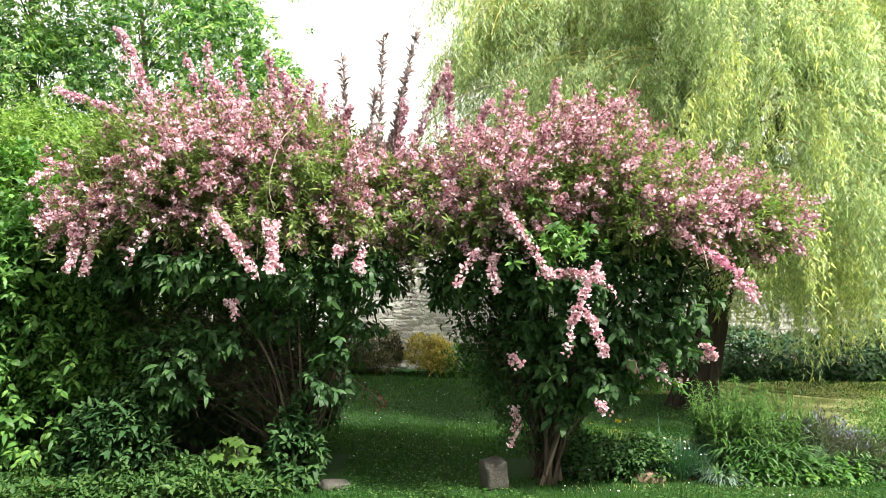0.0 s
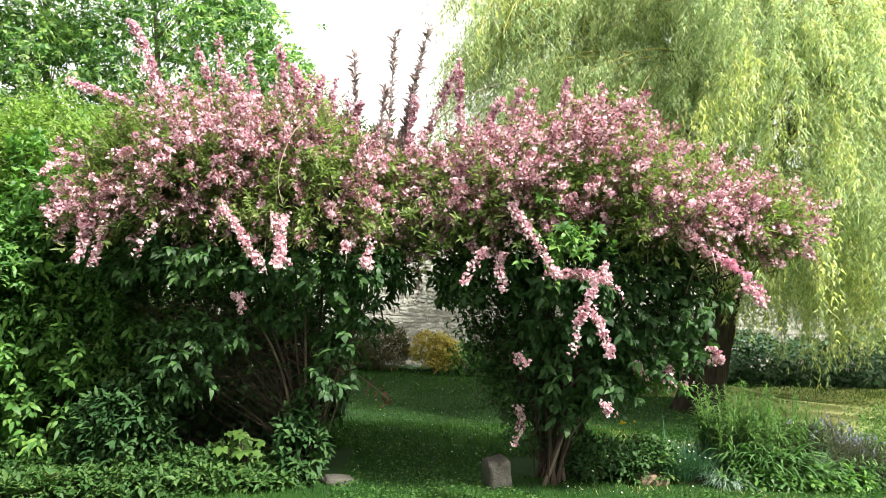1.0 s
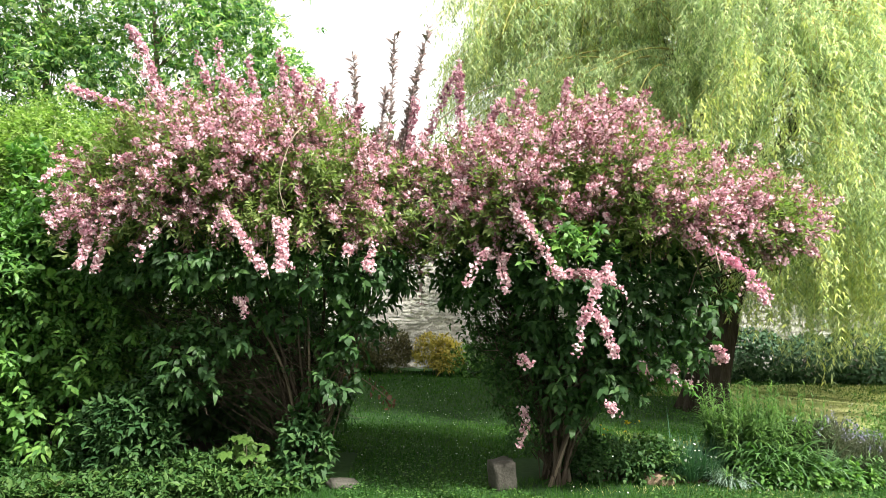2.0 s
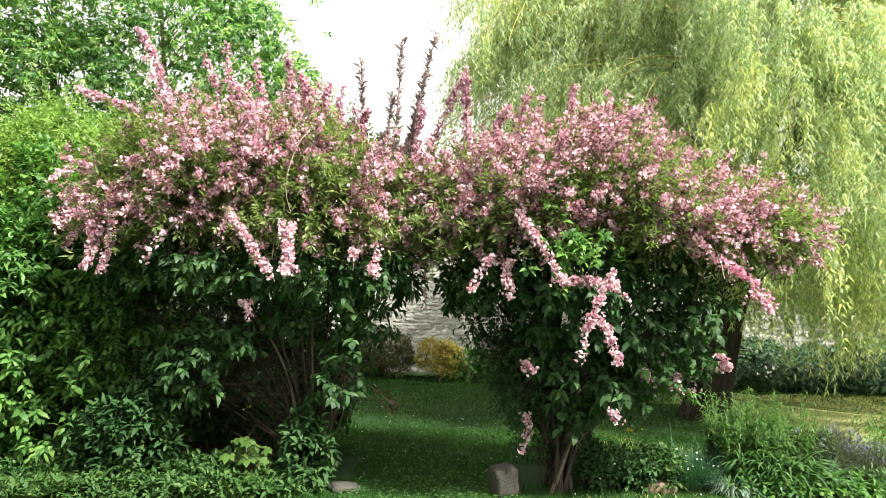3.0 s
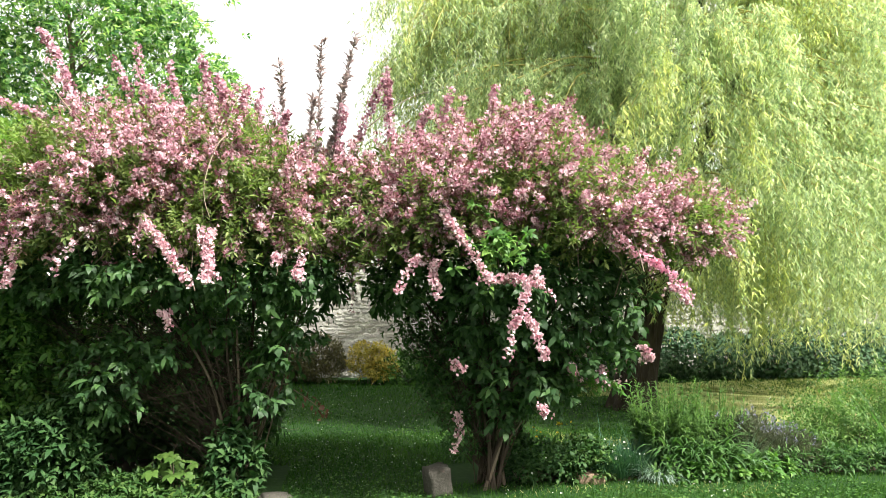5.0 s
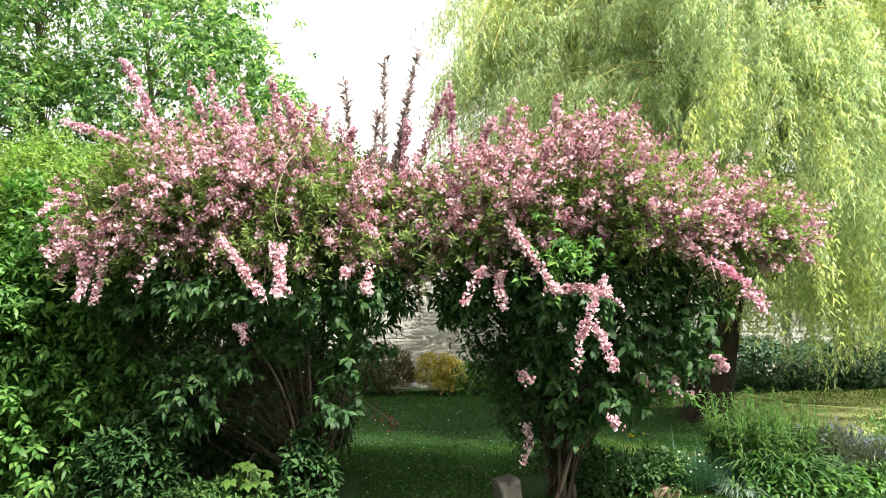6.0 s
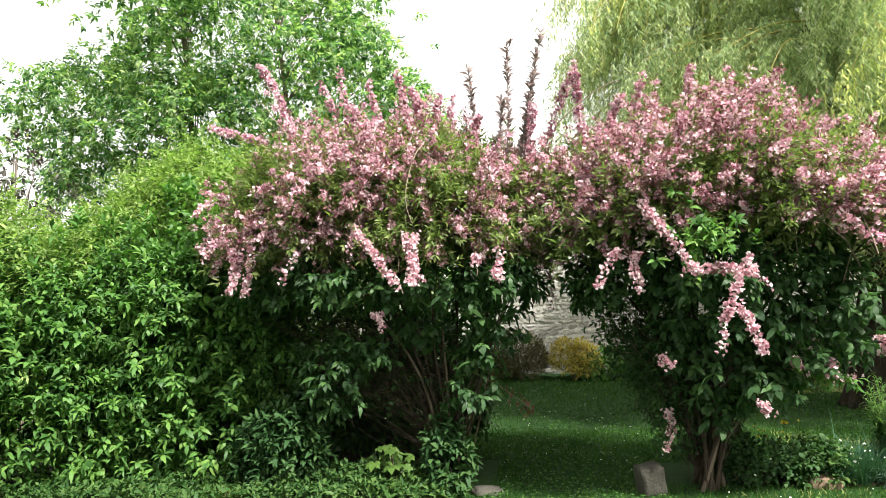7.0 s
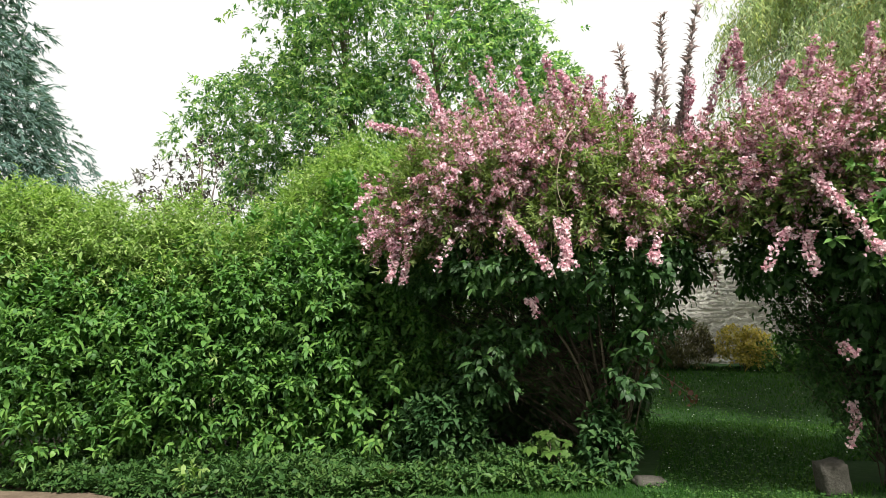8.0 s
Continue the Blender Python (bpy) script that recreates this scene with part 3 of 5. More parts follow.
def weigela(base, crown, fringe, skirt, twiggy, spikes, trains, hot_trains, bare, label, seed_stems, count, green):
    ob = thing("weigela_shrub", base, label, "flowering shrub", "shrubs of the arch")
    bx, by, _ = base
    # main stems rise and fan out from the base
    for i in range(seed_stems):
        a = RNG.uniform(0, 6.28)
        foot = np.array([[bx + 0.15 * np.cos(a) * RNG.uniform(0.2, 1), by + 0.11 * np.sin(a), -0.03]])
        lobe = crown[i % len(crown)]
        top = np.array([[lobe[0] + RNG.uniform(-0.4, 0.4) * lobe[3], lobe[1] + RNG.uniform(0.0, 0.6) * lobe[4], lobe[2] + RNG.uniform(-0.3, 0.2)]])
        fan = 0.12 if i % 2 else 0.32
        mid = np.array([[bx * (1 - fan) + top[0, 0] * fan + RNG.normal() * 0.08, by * 0.8 + top[0, 1] * 0.2 + 0.02, 1.1 + RNG.uniform(-0.25, 0.3)]])
        line = wiggle(wiggle(bezier(foot, mid, top, 20), 0.06), 0.04)
        r = np.linspace(RNG.uniform(0.009, 0.021), 0.005, 20)[None]
        part("stem", tubes("stem", local(ob, line), r, M_DARK_BARK if i % 5 else M_BARK, 6), ob)
    # bare twig tangle under the crown
    n = 150
    tips = fill(twiggy, n, 1.0)
    foot = np.column_stack([bx + RNG.uniform(-0.12, 0.12, n), by + RNG.normal(size=n) * 0.06 + 0.05, RNG.uniform(0.0, 0.9, n)])
    tw = wiggle(bezier(foot, (foot + tips) / 2 + RNG.normal(size=(n, 3)) * 0.16 + UP * 0.08, tips + RNG.normal(size=(n, 3)) * 0.12, 14), 0.09)
    part("brushwood", tubes("brushwood", local(ob, tw), np.linspace(0.005, 0.0014, 14)[None].repeat(n, 0), M_DARK_BARK, 3), ob, "thin bare grey-brown inner twigs", "stuff")
    n2 = 260
    pick, at = RNG.integers(0, n, n2), RNG.integers(6, 13, n2)
    root = tw[pick, at]
    end = root + RNG.normal(size=(n2, 3)) * 0.11
    part("twiggery", tubes("twiggery", local(ob, wiggle(bezier(root, (root + end) / 2 + RNG.normal(size=root.shape) * 0.03, end, 7), 0.02)), np.linspace(0.0022, 0.001, 7)[None].repeat(n2, 0), M_BARK, 3), ob, "", "stuff")
    small = tw[RNG.integers(0, n, 420), RNG.integers(6, 14, 420)] + RNG.normal(size=(420, 3)) * 0.05
    if hot_trains:
        small = np.concatenate([small, fill(ARCH_B, 1400, 1.1)])
    pp, ax, nr = sprigs(small, RNG.normal(size=small.shape), 4, 0.05, 1.2, 0.3)
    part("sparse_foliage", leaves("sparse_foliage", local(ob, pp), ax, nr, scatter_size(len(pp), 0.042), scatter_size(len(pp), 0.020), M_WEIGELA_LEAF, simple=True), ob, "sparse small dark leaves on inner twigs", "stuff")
    # long canes that carry the crown
    ends, nrm = envelope(crown, 420, 0.20, 3.4, 0.5, -0.8)
    lob = np.array(crown)
    near = ((ends[:, None, :] - lob[None, :, :3]) ** 2).sum(2).argmin(1)
    roots = lob[near, :3] * 0.8 + ends * 0.2 + RNG.normal(size=ends.shape) * 0.14 - UP * 0.12
    mid = roots * 0.45 + ends * 0.55 + UP * RNG.uniform(0.02, 0.28, (len(ends), 1)) + nrm * 0.05
    canes = wiggle(bezier(roots, mid, ends, 12), 0.015)
    part("canework", tubes("canework", local(ob, canes[:, ::2]), np.linspace(0.005, 0.002, 6)[None].repeat(len(canes), 0), M_BARK, 3), ob, "slender arching brown canes", "stuff")
    # flower plumes at their ends
    lines, nm = plumes(crown + crown[-2:], count, 0.28)
    full = RNG.uniform(size=len(lines)) < 0.60
    fp, fo = flower_train(lines[full], 0.05, 0.0034, 0.033)
    fp2, fo2 = flower_train(lines[~full], 0.25, 0.0065, 0.034, 4)
    part("plumework", tubes("plumework", local(ob, lines[:, ::3]), np.linspace(0.003, 0.0015, 4)[None].repeat(len(lines), 0), M_BARK, 3), ob, "", "stuff")
    fp, fo = np.concatenate([fp, fp2]), np.concatenate([fo, fo2])
    # upright spikes and hanging trains seen one by one
    for rows, step, radius, petal, name in ((spikes, 0.0024, 0.040, M_BLOSSOM, "flower_spike"), (trains, 0.0026, 0.040, M_PALE_BLOSSOM, "hanging_flower_spray"), (hot_trains, 0.0026, 0.044, M_HOT_BLOSSOM, "fresh_flower_spray")):
        for row in np.array(rows, float).reshape(-1, 6):
            a, c = row[None, :3], row[None, 3:]
            ln = wiggle(bezier(a, (a + c) / 2 + RNG.normal(size=a.shape) * 0.05 + UP * 0.06, c, 12), 0.012)
            p, o = flower_train(ln, 0.05, step, radius, 2)
            shoot = part("shoot", tubes("shoot", local(ob, ln), np.linspace(0.005, 0.002, 12)[None], M_BARK, 4), ob)
            part(name, florets(name, local(ob, p), o + RNG.normal(size=o.shape) * 0.3, scatter_size(len(p), 0.0140, 0.2), petal), shoot, "", "stuff")
    for row in np.array(bare):
        a, c = row[None, :3], row[None, 3:]
        ln = wiggle(bezier(a, (a + c) / 2 + np.array((RNG.uniform(-0.14, 0.14), -0.04, 0.14)), c, 14), 0.02)
        part("bare_cane", tubes("bare_cane", local(ob, ln), np.linspace(0.005, 0.0022, 14)[None], M_PALE_CANE if row[2] > 1.5 else M_BARK, 5), ob, "bare woody cane")
    fade = RNG.uniform(size=len(fp)) < 0.40
    part("blossom", stars("blossom", local(ob, fp[~fade]), fo[~fade] + RNG.normal(size=fo[~fade].shape) * 0.3, scatter_size((~fade).sum(), 0.0138, 0.25), M_BLOSSOM, 4), ob, "dense pale and rose pink funnel flowers", "stuff")
    b = fp[fade]
    part("bud_growth", leaves("bud_growth", local(ob, b), fo[fade], RNG.normal(size=b.shape), scatter_size(len(b), 0.030), scatter_size(len(b), 0.012), M_BUD, simple=True), ob, "dark red buds and spent flowers", "stuff")
    # young leaves among the flowers
    sel = RNG.integers(0, len(canes), green)
    p = canes[sel, RNG.integers(5, 12, green)] + RNG.normal(size=(green, 3)) * 0.06
    pp, ax, nr = sprigs(p, unit(nrm[sel] + UP * 0.6 + RNG.normal(size=p.shape) * 0.6), 6, 0.08, 1.0, 0.15)
    part("young_foliage", leaves("young_foliage", local(ob, pp), ax, nr, scatter_size(len(pp), 0.052), scatter_size(len(pp), 0.018), M_YOUNG_LEAF, simple=True), ob, "light green narrow leaves among the flowers")
    if hot_trains:
        c = np.array((0.74, 4.72, 1.80)) + RNG.normal(size=(34, 3)) * np.array((0.13, 0.06, 0.10))
        pp, ax, nr = sprigs(c, unit(RNG.normal(size=c.shape) * 0.5 + np.array((0, -0.8, 0.4))), 8, 0.09, 1.2, 0.15)
        part("fresh_foliage", leaves("fresh_foliage", local(ob, pp), ax, nr, scatter_size(len(pp), 0.07), scatter_size(len(pp), 0.03), M_LAUREL), ob, "fresh bright green leaf tuft", "stuff")
        m = 14
        low = np.column_stack([0.92 + RNG.normal(size=m) * 0.05, 5.52 + RNG.normal(size=m) * 0.05, RNG.uniform(0.35, 0.8, m)])
        far = np.column_stack([RNG.uniform(1.35, 1.85, m), RNG.uniform(5.15, 5.45, m), RNG.uniform(0.78, 1.35, m)])
        arch = wiggle(bezier(low, (low + far) / 2 + UP * RNG.uniform(0.05, 0.22, (m, 1)), far, 14), 0.02)
        for one in arch:
            part("arching_cane", tubes("arching_cane", local(ob, one[None]), np.linspace(0.006, 0.002, 14)[None], M_BARK, 5), ob)
        p = arch[RNG.integers(0, m, 150), RNG.integers(8, 14, 150)] + RNG.normal(size=(150, 3)) * 0.03
        pp, ax, nr = sprigs(p, RNG.normal(size=p.shape) + np.array((0.5, -0.3, 0)), 4, 0.06, 1.2, 0.3)
        part("cane_foliage", leaves("cane_foliage", local(ob, pp), ax, nr + UP * 0.5, scatter_size(len(pp), 0.055), scatter_size(len(pp), 0.026), M_LAUREL), ob, "light green leaves on low arching canes", "stuff")
        p = arch[RNG.integers(0, m, 90), 13] + RNG.normal(size=(90, 3)) * 0.035
        part("tip_blossom", stars("tip_blossom", local(ob, p), RNG.normal(size=p.shape), scatter_size(90, 0.013), M_PALE_BLOSSOM, 4), ob, "few pink flowers at the cane tips", "stuff")
    q = fill(crown, 1500, 0.80)
    pp, ax, nr = sprigs(q, unit(RNG.normal(size=q.shape) + np.array((0, -0.5, 0.3))), 8, 0.11, 1.2, 0.15)
    part("inner_foliage", leaves("inner_foliage", local(ob, pp), ax, nr, scatter_size(len(pp), 0.072), scatter_size(len(pp), 0.030), M_LIT_CROWN_LEAF, simple=True), ob, "leaves inside the crown, colour lightened against the shade there")
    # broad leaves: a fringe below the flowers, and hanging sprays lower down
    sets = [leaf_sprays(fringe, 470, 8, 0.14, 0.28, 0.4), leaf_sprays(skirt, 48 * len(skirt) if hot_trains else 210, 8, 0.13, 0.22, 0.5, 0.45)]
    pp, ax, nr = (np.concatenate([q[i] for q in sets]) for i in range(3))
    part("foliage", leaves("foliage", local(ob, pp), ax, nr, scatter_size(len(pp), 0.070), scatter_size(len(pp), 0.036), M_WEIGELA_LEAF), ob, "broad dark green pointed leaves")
    return ob


# tables: foot x, y, z and tip x, y, z of single shoots
SPIKES_A = [(-2.15, 5.4, 2.45, -2.48, 5.3, 3.45), (-1.85, 5.4, 2.6, -1.97, 5.3, 3.22), (-1.7, 5.5, 2.6, -1.78, 5.3, 3.30), (-1.45, 5.5, 2.6, -1.55, 5.3, 3.20), (-1.3, 5.5, 2.6, -1.33, 5.3, 3.26),
            (-2.45, 5.3, 2.78, -2.86, 5.2, 2.93), (-1.1, 5.5, 2.5, -1.02, 5.4, 3.05), (-0.3, 5.6, 2.4, 0.03, 5.4, 3.20), (-0.35, 5.6, 2.4, -0.30, 5.4, 2.95), (-2.0, 5.4, 2.4, -2.25, 5.2, 3.0),
            (-1.2, 5.4, 2.55, -1.20, 5.2, 3.08), (-0.95, 5.4, 2.45, -0.88, 5.2, 2.98), (-1.6, 5.3, 2.5, -1.66, 5.1, 2.98), (-0.8, 5.5, 2.35, -0.70, 5.3, 2.86), (-2.1, 5.3, 2.45, -2.16, 5.1, 2.86)]
TRAINS_A = [(-1.62, 4.81, 2.05, -1.22, 4.58, 1.58), (-1.22, 4.76, 1.95, -1.12, 4.56, 1.58), (-1.1, 4.76, 1.95, -1.06, 4.56, 1.6), (-2.45, 4.96, 1.85, -2.44, 4.84, 1.56), (-2.65, 4.96, 2.0, -2.58, 4.84, 1.58), (-0.7, 4.76, 1.72, -0.7, 4.69, 1.64), (-0.54, 4.76, 1.72, -0.54, 4.69, 1.6), (-1.5, 4.96, 1.38, -1.42, 4.89, 1.3), (-2.9, 5.3, 2.35, -3.05, 5.2, 2.22)]
SPIKES_B = [(0.05, 5.5, 2.55, 0.02, 5.3, 3.2), (0.4, 5.5, 2.55, 0.52, 5.3, 3.03), (0.8, 5.5, 2.6, 0.86, 5.3, 3.05), (1.15, 5.6, 2.6, 1.36, 5.4, 2.95), (0.25, 5.4, 2.5, 0.35, 5.3, 2.9), (2.3, 5.4, 1.95, 2.78, 5.3, 1.90), (1.5, 5.5, 2.5, 1.9, 5.4, 2.45)]
TRAINS_B = [(0.38, 4.71, 2.05, 0.66, 4.54, 1.6), (0.62, 4.61, 1.58, 0.95, 4.5, 1.58), (1.00, 4.52, 1.66, 0.755, 4.42, 1.10), (0.89, 4.5, 1.38, 0.985, 4.42, 1.10), (0.95, 4.54, 1.60, 1.08, 4.48, 1.46), (0.25, 4.76, 1.75, 0.1, 4.69, 1.52), (0.36, 4.76, 1.72, 0.35, 4.69, 1.47), (1.35, 4.81, 1.95, 1.62, 4.69, 1.75), (1.95, 4.86, 1.5, 2.1, 4.79, 1.42), (0.52, 5.32, 0.62, 0.5, 5.25, 0.34), (0.5, 4.96, 1.05, 0.54, 4.89, 0.98), (1.1, 4.96, 0.72, 1.14, 4.89, 0.66), (1.37, 5.08, 0.95, 1.38, 5.02, 0.86), (1.54, 5.08, 0.96, 1.55, 5.02, 0.84), (1.84, 5.08, 1.12, 1.86, 5.02, 1.04)]
HOT_B = [(1.68, 4.71, 1.78, 2.02, 4.6, 1.47)]
BARE_A = [(-1.05, 4.85, 2.58, -1.12, 4.68, 2.0), (-2.0, 4.9, 1.98, -1.62, 4.72, 1.94), (-1.42, 5.0, 2.62, -1.25, 4.85, 2.78), (-2.1, 4.95, 2.75, -2.3, 4.9, 3.0)]
BARE_B = [(-0.12, 5.2, 2.72, 0.35, 5.15, 2.98), (0.95, 5.5, 0.55, 1.66, 5.25, 0.98), (0.92, 5.5, 0.45, 1.58, 5.3, 0.80), (0.98, 5.5, 0.7, 1.72, 5.3, 1.15)]
weigela((-1.12, 5.66, 0.0), CROWN_A, FRINGE_A, SKIRT_A, TWIGGY_A, SPIKES_A, TRAINS_A, [], BARE_A, "tall pink-flowering weigela shrub arching over the grass gap", 16, 1340, 5300)
weigela((0.80, 5.58, 0.0), CROWN_B, FRINGE_B, SKIRT_B, TWIGGY_B, SPIKES_B, TRAINS_B, HOT_B, BARE_B, "pink-flowering weigela shrub spreading wide on slender stems", 22, 1780, 4300)


def bronze_shoots():
    ob = thing("bronze_shoots", (-0.5, 5.7, 0.0), "tall dark bronze-leaved shoots rising between the flowering shrubs", "shrub")
    rows = np.array([(-0.62, 5.7, 0.0, -0.80, 5.4, 3.22), (-0.5, 5.7, 0.0, -0.45, 5.4, 3.38), (-0.45, 5.7, 0.0, -0.20, 5.4, 3.46), (-0.45, 5.7, 0.0, -0.28, 5.45, 3.15), (-0.6, 5.7, 0.0, -0.55, 5.4, 2.95)])
    a, c = rows[:, :3], rows[:, 3:]
    a = a * 0.3 + (np.array([(-0.75, 5.75, 1.9)]) * 0.7) 
    ln = wiggle(bezier(a, (a + c) / 2 + np.array((0.0, 0, 0.05)), c, 12), 0.02)
    foot = np.array([[-1.12, 5.9, 0.0]]).repeat(5, 0) + RNG.normal(size=(5, 3)) * np.array((0.10, 0.08, 0))
    low = bezier(foot, (foot + a) / 2, a, 12)
    whole = np.concatenate([low, ln[:, 1:]], 1)
    for one in whole:
        part("stem", tubes("stem", local(ob, one[None]), np.linspace(0.008, 0.003, 23)[None], M_BARK, 4), ob)
    m = 210
    s = RNG.uniform(0.1, 1.0, (5, m))
    x = s * 11
    k = np.minimum(x.astype(int), 10)
    i = np.arange(5)[:, None]
    p = (ln[i, k] + (ln[i, k + 1] - ln[i, k]) * (x - k)[..., None]).reshape(-1, 3)
    d = unit(np.gradient(ln, axis=1))[i, k].reshape(-1, 3)
    pp, ax, nr = sprigs(p, unit(d + RNG.normal(size=d.shape) * 0.25), 2, 0.02, 1.4, 0.0)
    part("foliage", leaves("foliage", local(ob, pp), ax, nr, scatter_size(len(pp), 0.058), scatter_size(len(pp), 0.020), M_DARK_SHOOT), ob)


bronze_shoots()

# ================= hedge on the left =================


def leafy_shrub(name, lobes, count, leaf, width, mat, label, category, group="", per=8, stem=0.12, inner=0.38, back=0.4, rough=0.14, lump=2.6, gravity=0.12, outward=0.6, simple=False, twig=M_BARK, rise=0.3, stems=6, trim=0.82, depth=0.15, tuft=0.0, push=0.16):
    lob = np.array(lobes)
    base = (float(lob[:, 0].mean()), float(lob[:, 1].mean()), 0.0)
    ob = thing(name, base, label, category, group)
    if tuft:
        p, nm = clumped(lobes, count // 12, 12, rough, tuft, back, lump, push, trim)
    else:
        p, nm = envelope(lobes, count, rough, lump, back, -0.8, depth, trim)
    q = fill(lobes, int(count * inner), 0.82)
    pts = np.concatenate([p, q])
    pts[:, 2] = np.maximum(pts[:, 2], 0.04)
    d = np.concatenate([unit(nm * outward + UP * rise + RNG.normal(size=p.shape) * 0.4), unit(RNG.normal(size=q.shape) + UP * 0.3)])
    pp, ax, nr = sprigs(pts, d, per, stem, 1.25, gravity)
    nr = nr + UP * 0.7
    part("foliage", leaves("foliage", local(ob, pp), ax, nr, scatter_size(len(pp), leaf), scatter_size(len(pp), width), mat, simple=simple), ob)
    n = max(stems * len(lobes), 4)
    pick = RNG.integers(0, len(lob), n)
    ends = fill(lobes, n, 0.7)
    foot = np.column_stack([base[0] * 0.5 + lob[pick, 0] * 0.5 + RNG.normal(size=n) * 0.05, base[1] * 0.5 + lob[pick, 1] * 0.5 + RNG.normal(size=n) * 0.05, np.full(n, -0.02)])
    ln = wiggle(bezier(foot, foot * 0.6 + ends * 0.4 + UP * ends[:, 2:] * 0.3, ends, 9), 0.03)
    thick = max(0.004, 0.006 * lob[:, 2].max())
    part("branchwork", tubes("branchwork", local(ob, ln), np.linspace(thick, thick * 0.25, 9)[None].repeat(n, 0), twig, 5), ob, "", "stuff")
    return ob


HEDGE = "hedge shrubs along the bed"
leafy_shrub("hedge_shrub", [(-3.28, 6.0, 0.85, 0.64, 0.60, 0.85), (-3.22, 6.15, 1.75, 0.62, 0.62, 0.66), (-3.6, 5.9, 1.45, 0.66, 0.6, 0.6)], 2500, 0.078, 0.035, M_LAUREL, "dense dark green hedge shrub with glossy pointed leaves", "hedge", HEDGE, tuft=0.12, rough=0.24, push=0.28)
leafy_shrub("hedge_shrub", [(-4.3, 5.75, 0.8, 0.8, 0.65, 0.85), (-4.15, 5.8, 1.55, 0.75, 0.62, 0.6), (-4.75, 5.5, 1.3, 0.6, 0.55, 0.55)], 2700, 0.078, 0.035, M_LAUREL, "dense green hedge shrub with glossy pointed leaves", "hedge", HEDGE, tuft=0.12, rough=0.24, push=0.28)
leafy_shrub("hedge_shrub", [(-5.6, 5.1, 0.8, 0.85, 0.65, 0.85), (-5.4, 5.2, 1.3, 0.75, 0.6, 0.5), (-6.2, 4.8, 1.1, 0.6, 0.6, 0.7)], 2700, 0.078, 0.035, M_LAUREL, "green hedge shrub with pointed leaves and open gaps", "hedge", HEDGE, tuft=0.12, rough=0.24, push=0.28)
leafy_shrub("hedge_shrub", [(-7.1, 4.4, 0.9, 0.9, 0.7, 1.0), (-6.9, 4.5, 1.7, 0.8, 0.65, 0.6)], 1300, 0.085, 0.032, M_LAUREL, "green hedge shrub with pointed leaves", "hedge", HEDGE, tuft=0.12, rough=0.24, push=0.28)
leafy_shrub("yellow_green_shrub", [(-3.85, 6.6, 2.3, 0.9, 0.6, 0.62), (-3.2, 6.8, 2.35, 0.7, 0.6, 0.55), (-4.3, 6.4, 2.1, 0.6, 0.55, 0.5)], 4200, 0.058, 0.023, M_PRIVET, "tall yellow-green shrub rising above the hedge", "shrub", HEDGE, rise=0.6, tuft=0.11, rough=0.20, push=0.12, inner=0.6, simple=True)
leafy_shrub("yellow_green_shrub", [(-4.9, 5.70, 1.82, 0.70, 0.60, 0.55), (-5.8, 5.3, 1.90, 0.7, 0.62, 0.64), (-6.7, 4.9, 2.02, 0.75, 0.6, 0.70)], 4600, 0.058, 0.023, M_PRIVET, "yellow-green shrub with fine leaves behind the hedge", "shrub", HEDGE, rise=0.6, tuft=0.11, rough=0.20, push=0.12, inner=0.6, simple=True)
leafy_shrub("bright_leaf_shrub", [(-2.9, 7.6, 2.6, 0.9, 0.6, 0.5), (-2.1, 7.7, 2.3, 0.7, 0.6, 0.6), (-2.4, 7.5, 1.4, 1.0, 0.6, 1.2)], 1500, 0.07, 0.04, M_TREE, "bright green broad-leaved shrub behind the pink blossom", "shrub", HEDGE, simple=True)
# added shrub that stands in for the dark shade behind the first weigela
leafy_shrub("shade_fill_shrub", [(-1.75, 6.75, 0.5, 0.75, 0.4, 0.55), (-2.5, 6.8, 0.7, 0.6, 0.4, 0.75), (-1.5, 6.9, 1.1, 0.6, 0.4, 0.5)], 900, 0.085, 0.045, M_WEIGELA_LEAF, "dark green shrub added for the deep shade behind the flowering arch", "shrub", back=0.3)
leafy_shrub("purple_shrub", [(-7.25, 8.0, 3.40, 0.35, 0.35, 0.50), (-7.80, 8.0, 3.15, 0.50, 0.40, 0.45), (-7.40, 8.0, 2.60, 0.80, 0.50, 0.60), (-6.90, 8.0, 2.90, 0.40, 0.40, 0.50)], 130, 0.075, 0.034, M_PURPLE, "sparse dark purple-leaved shrub behind the hedge", "shrub", inner=0.5, rough=0.3, stems=9)

# ================= willow =================


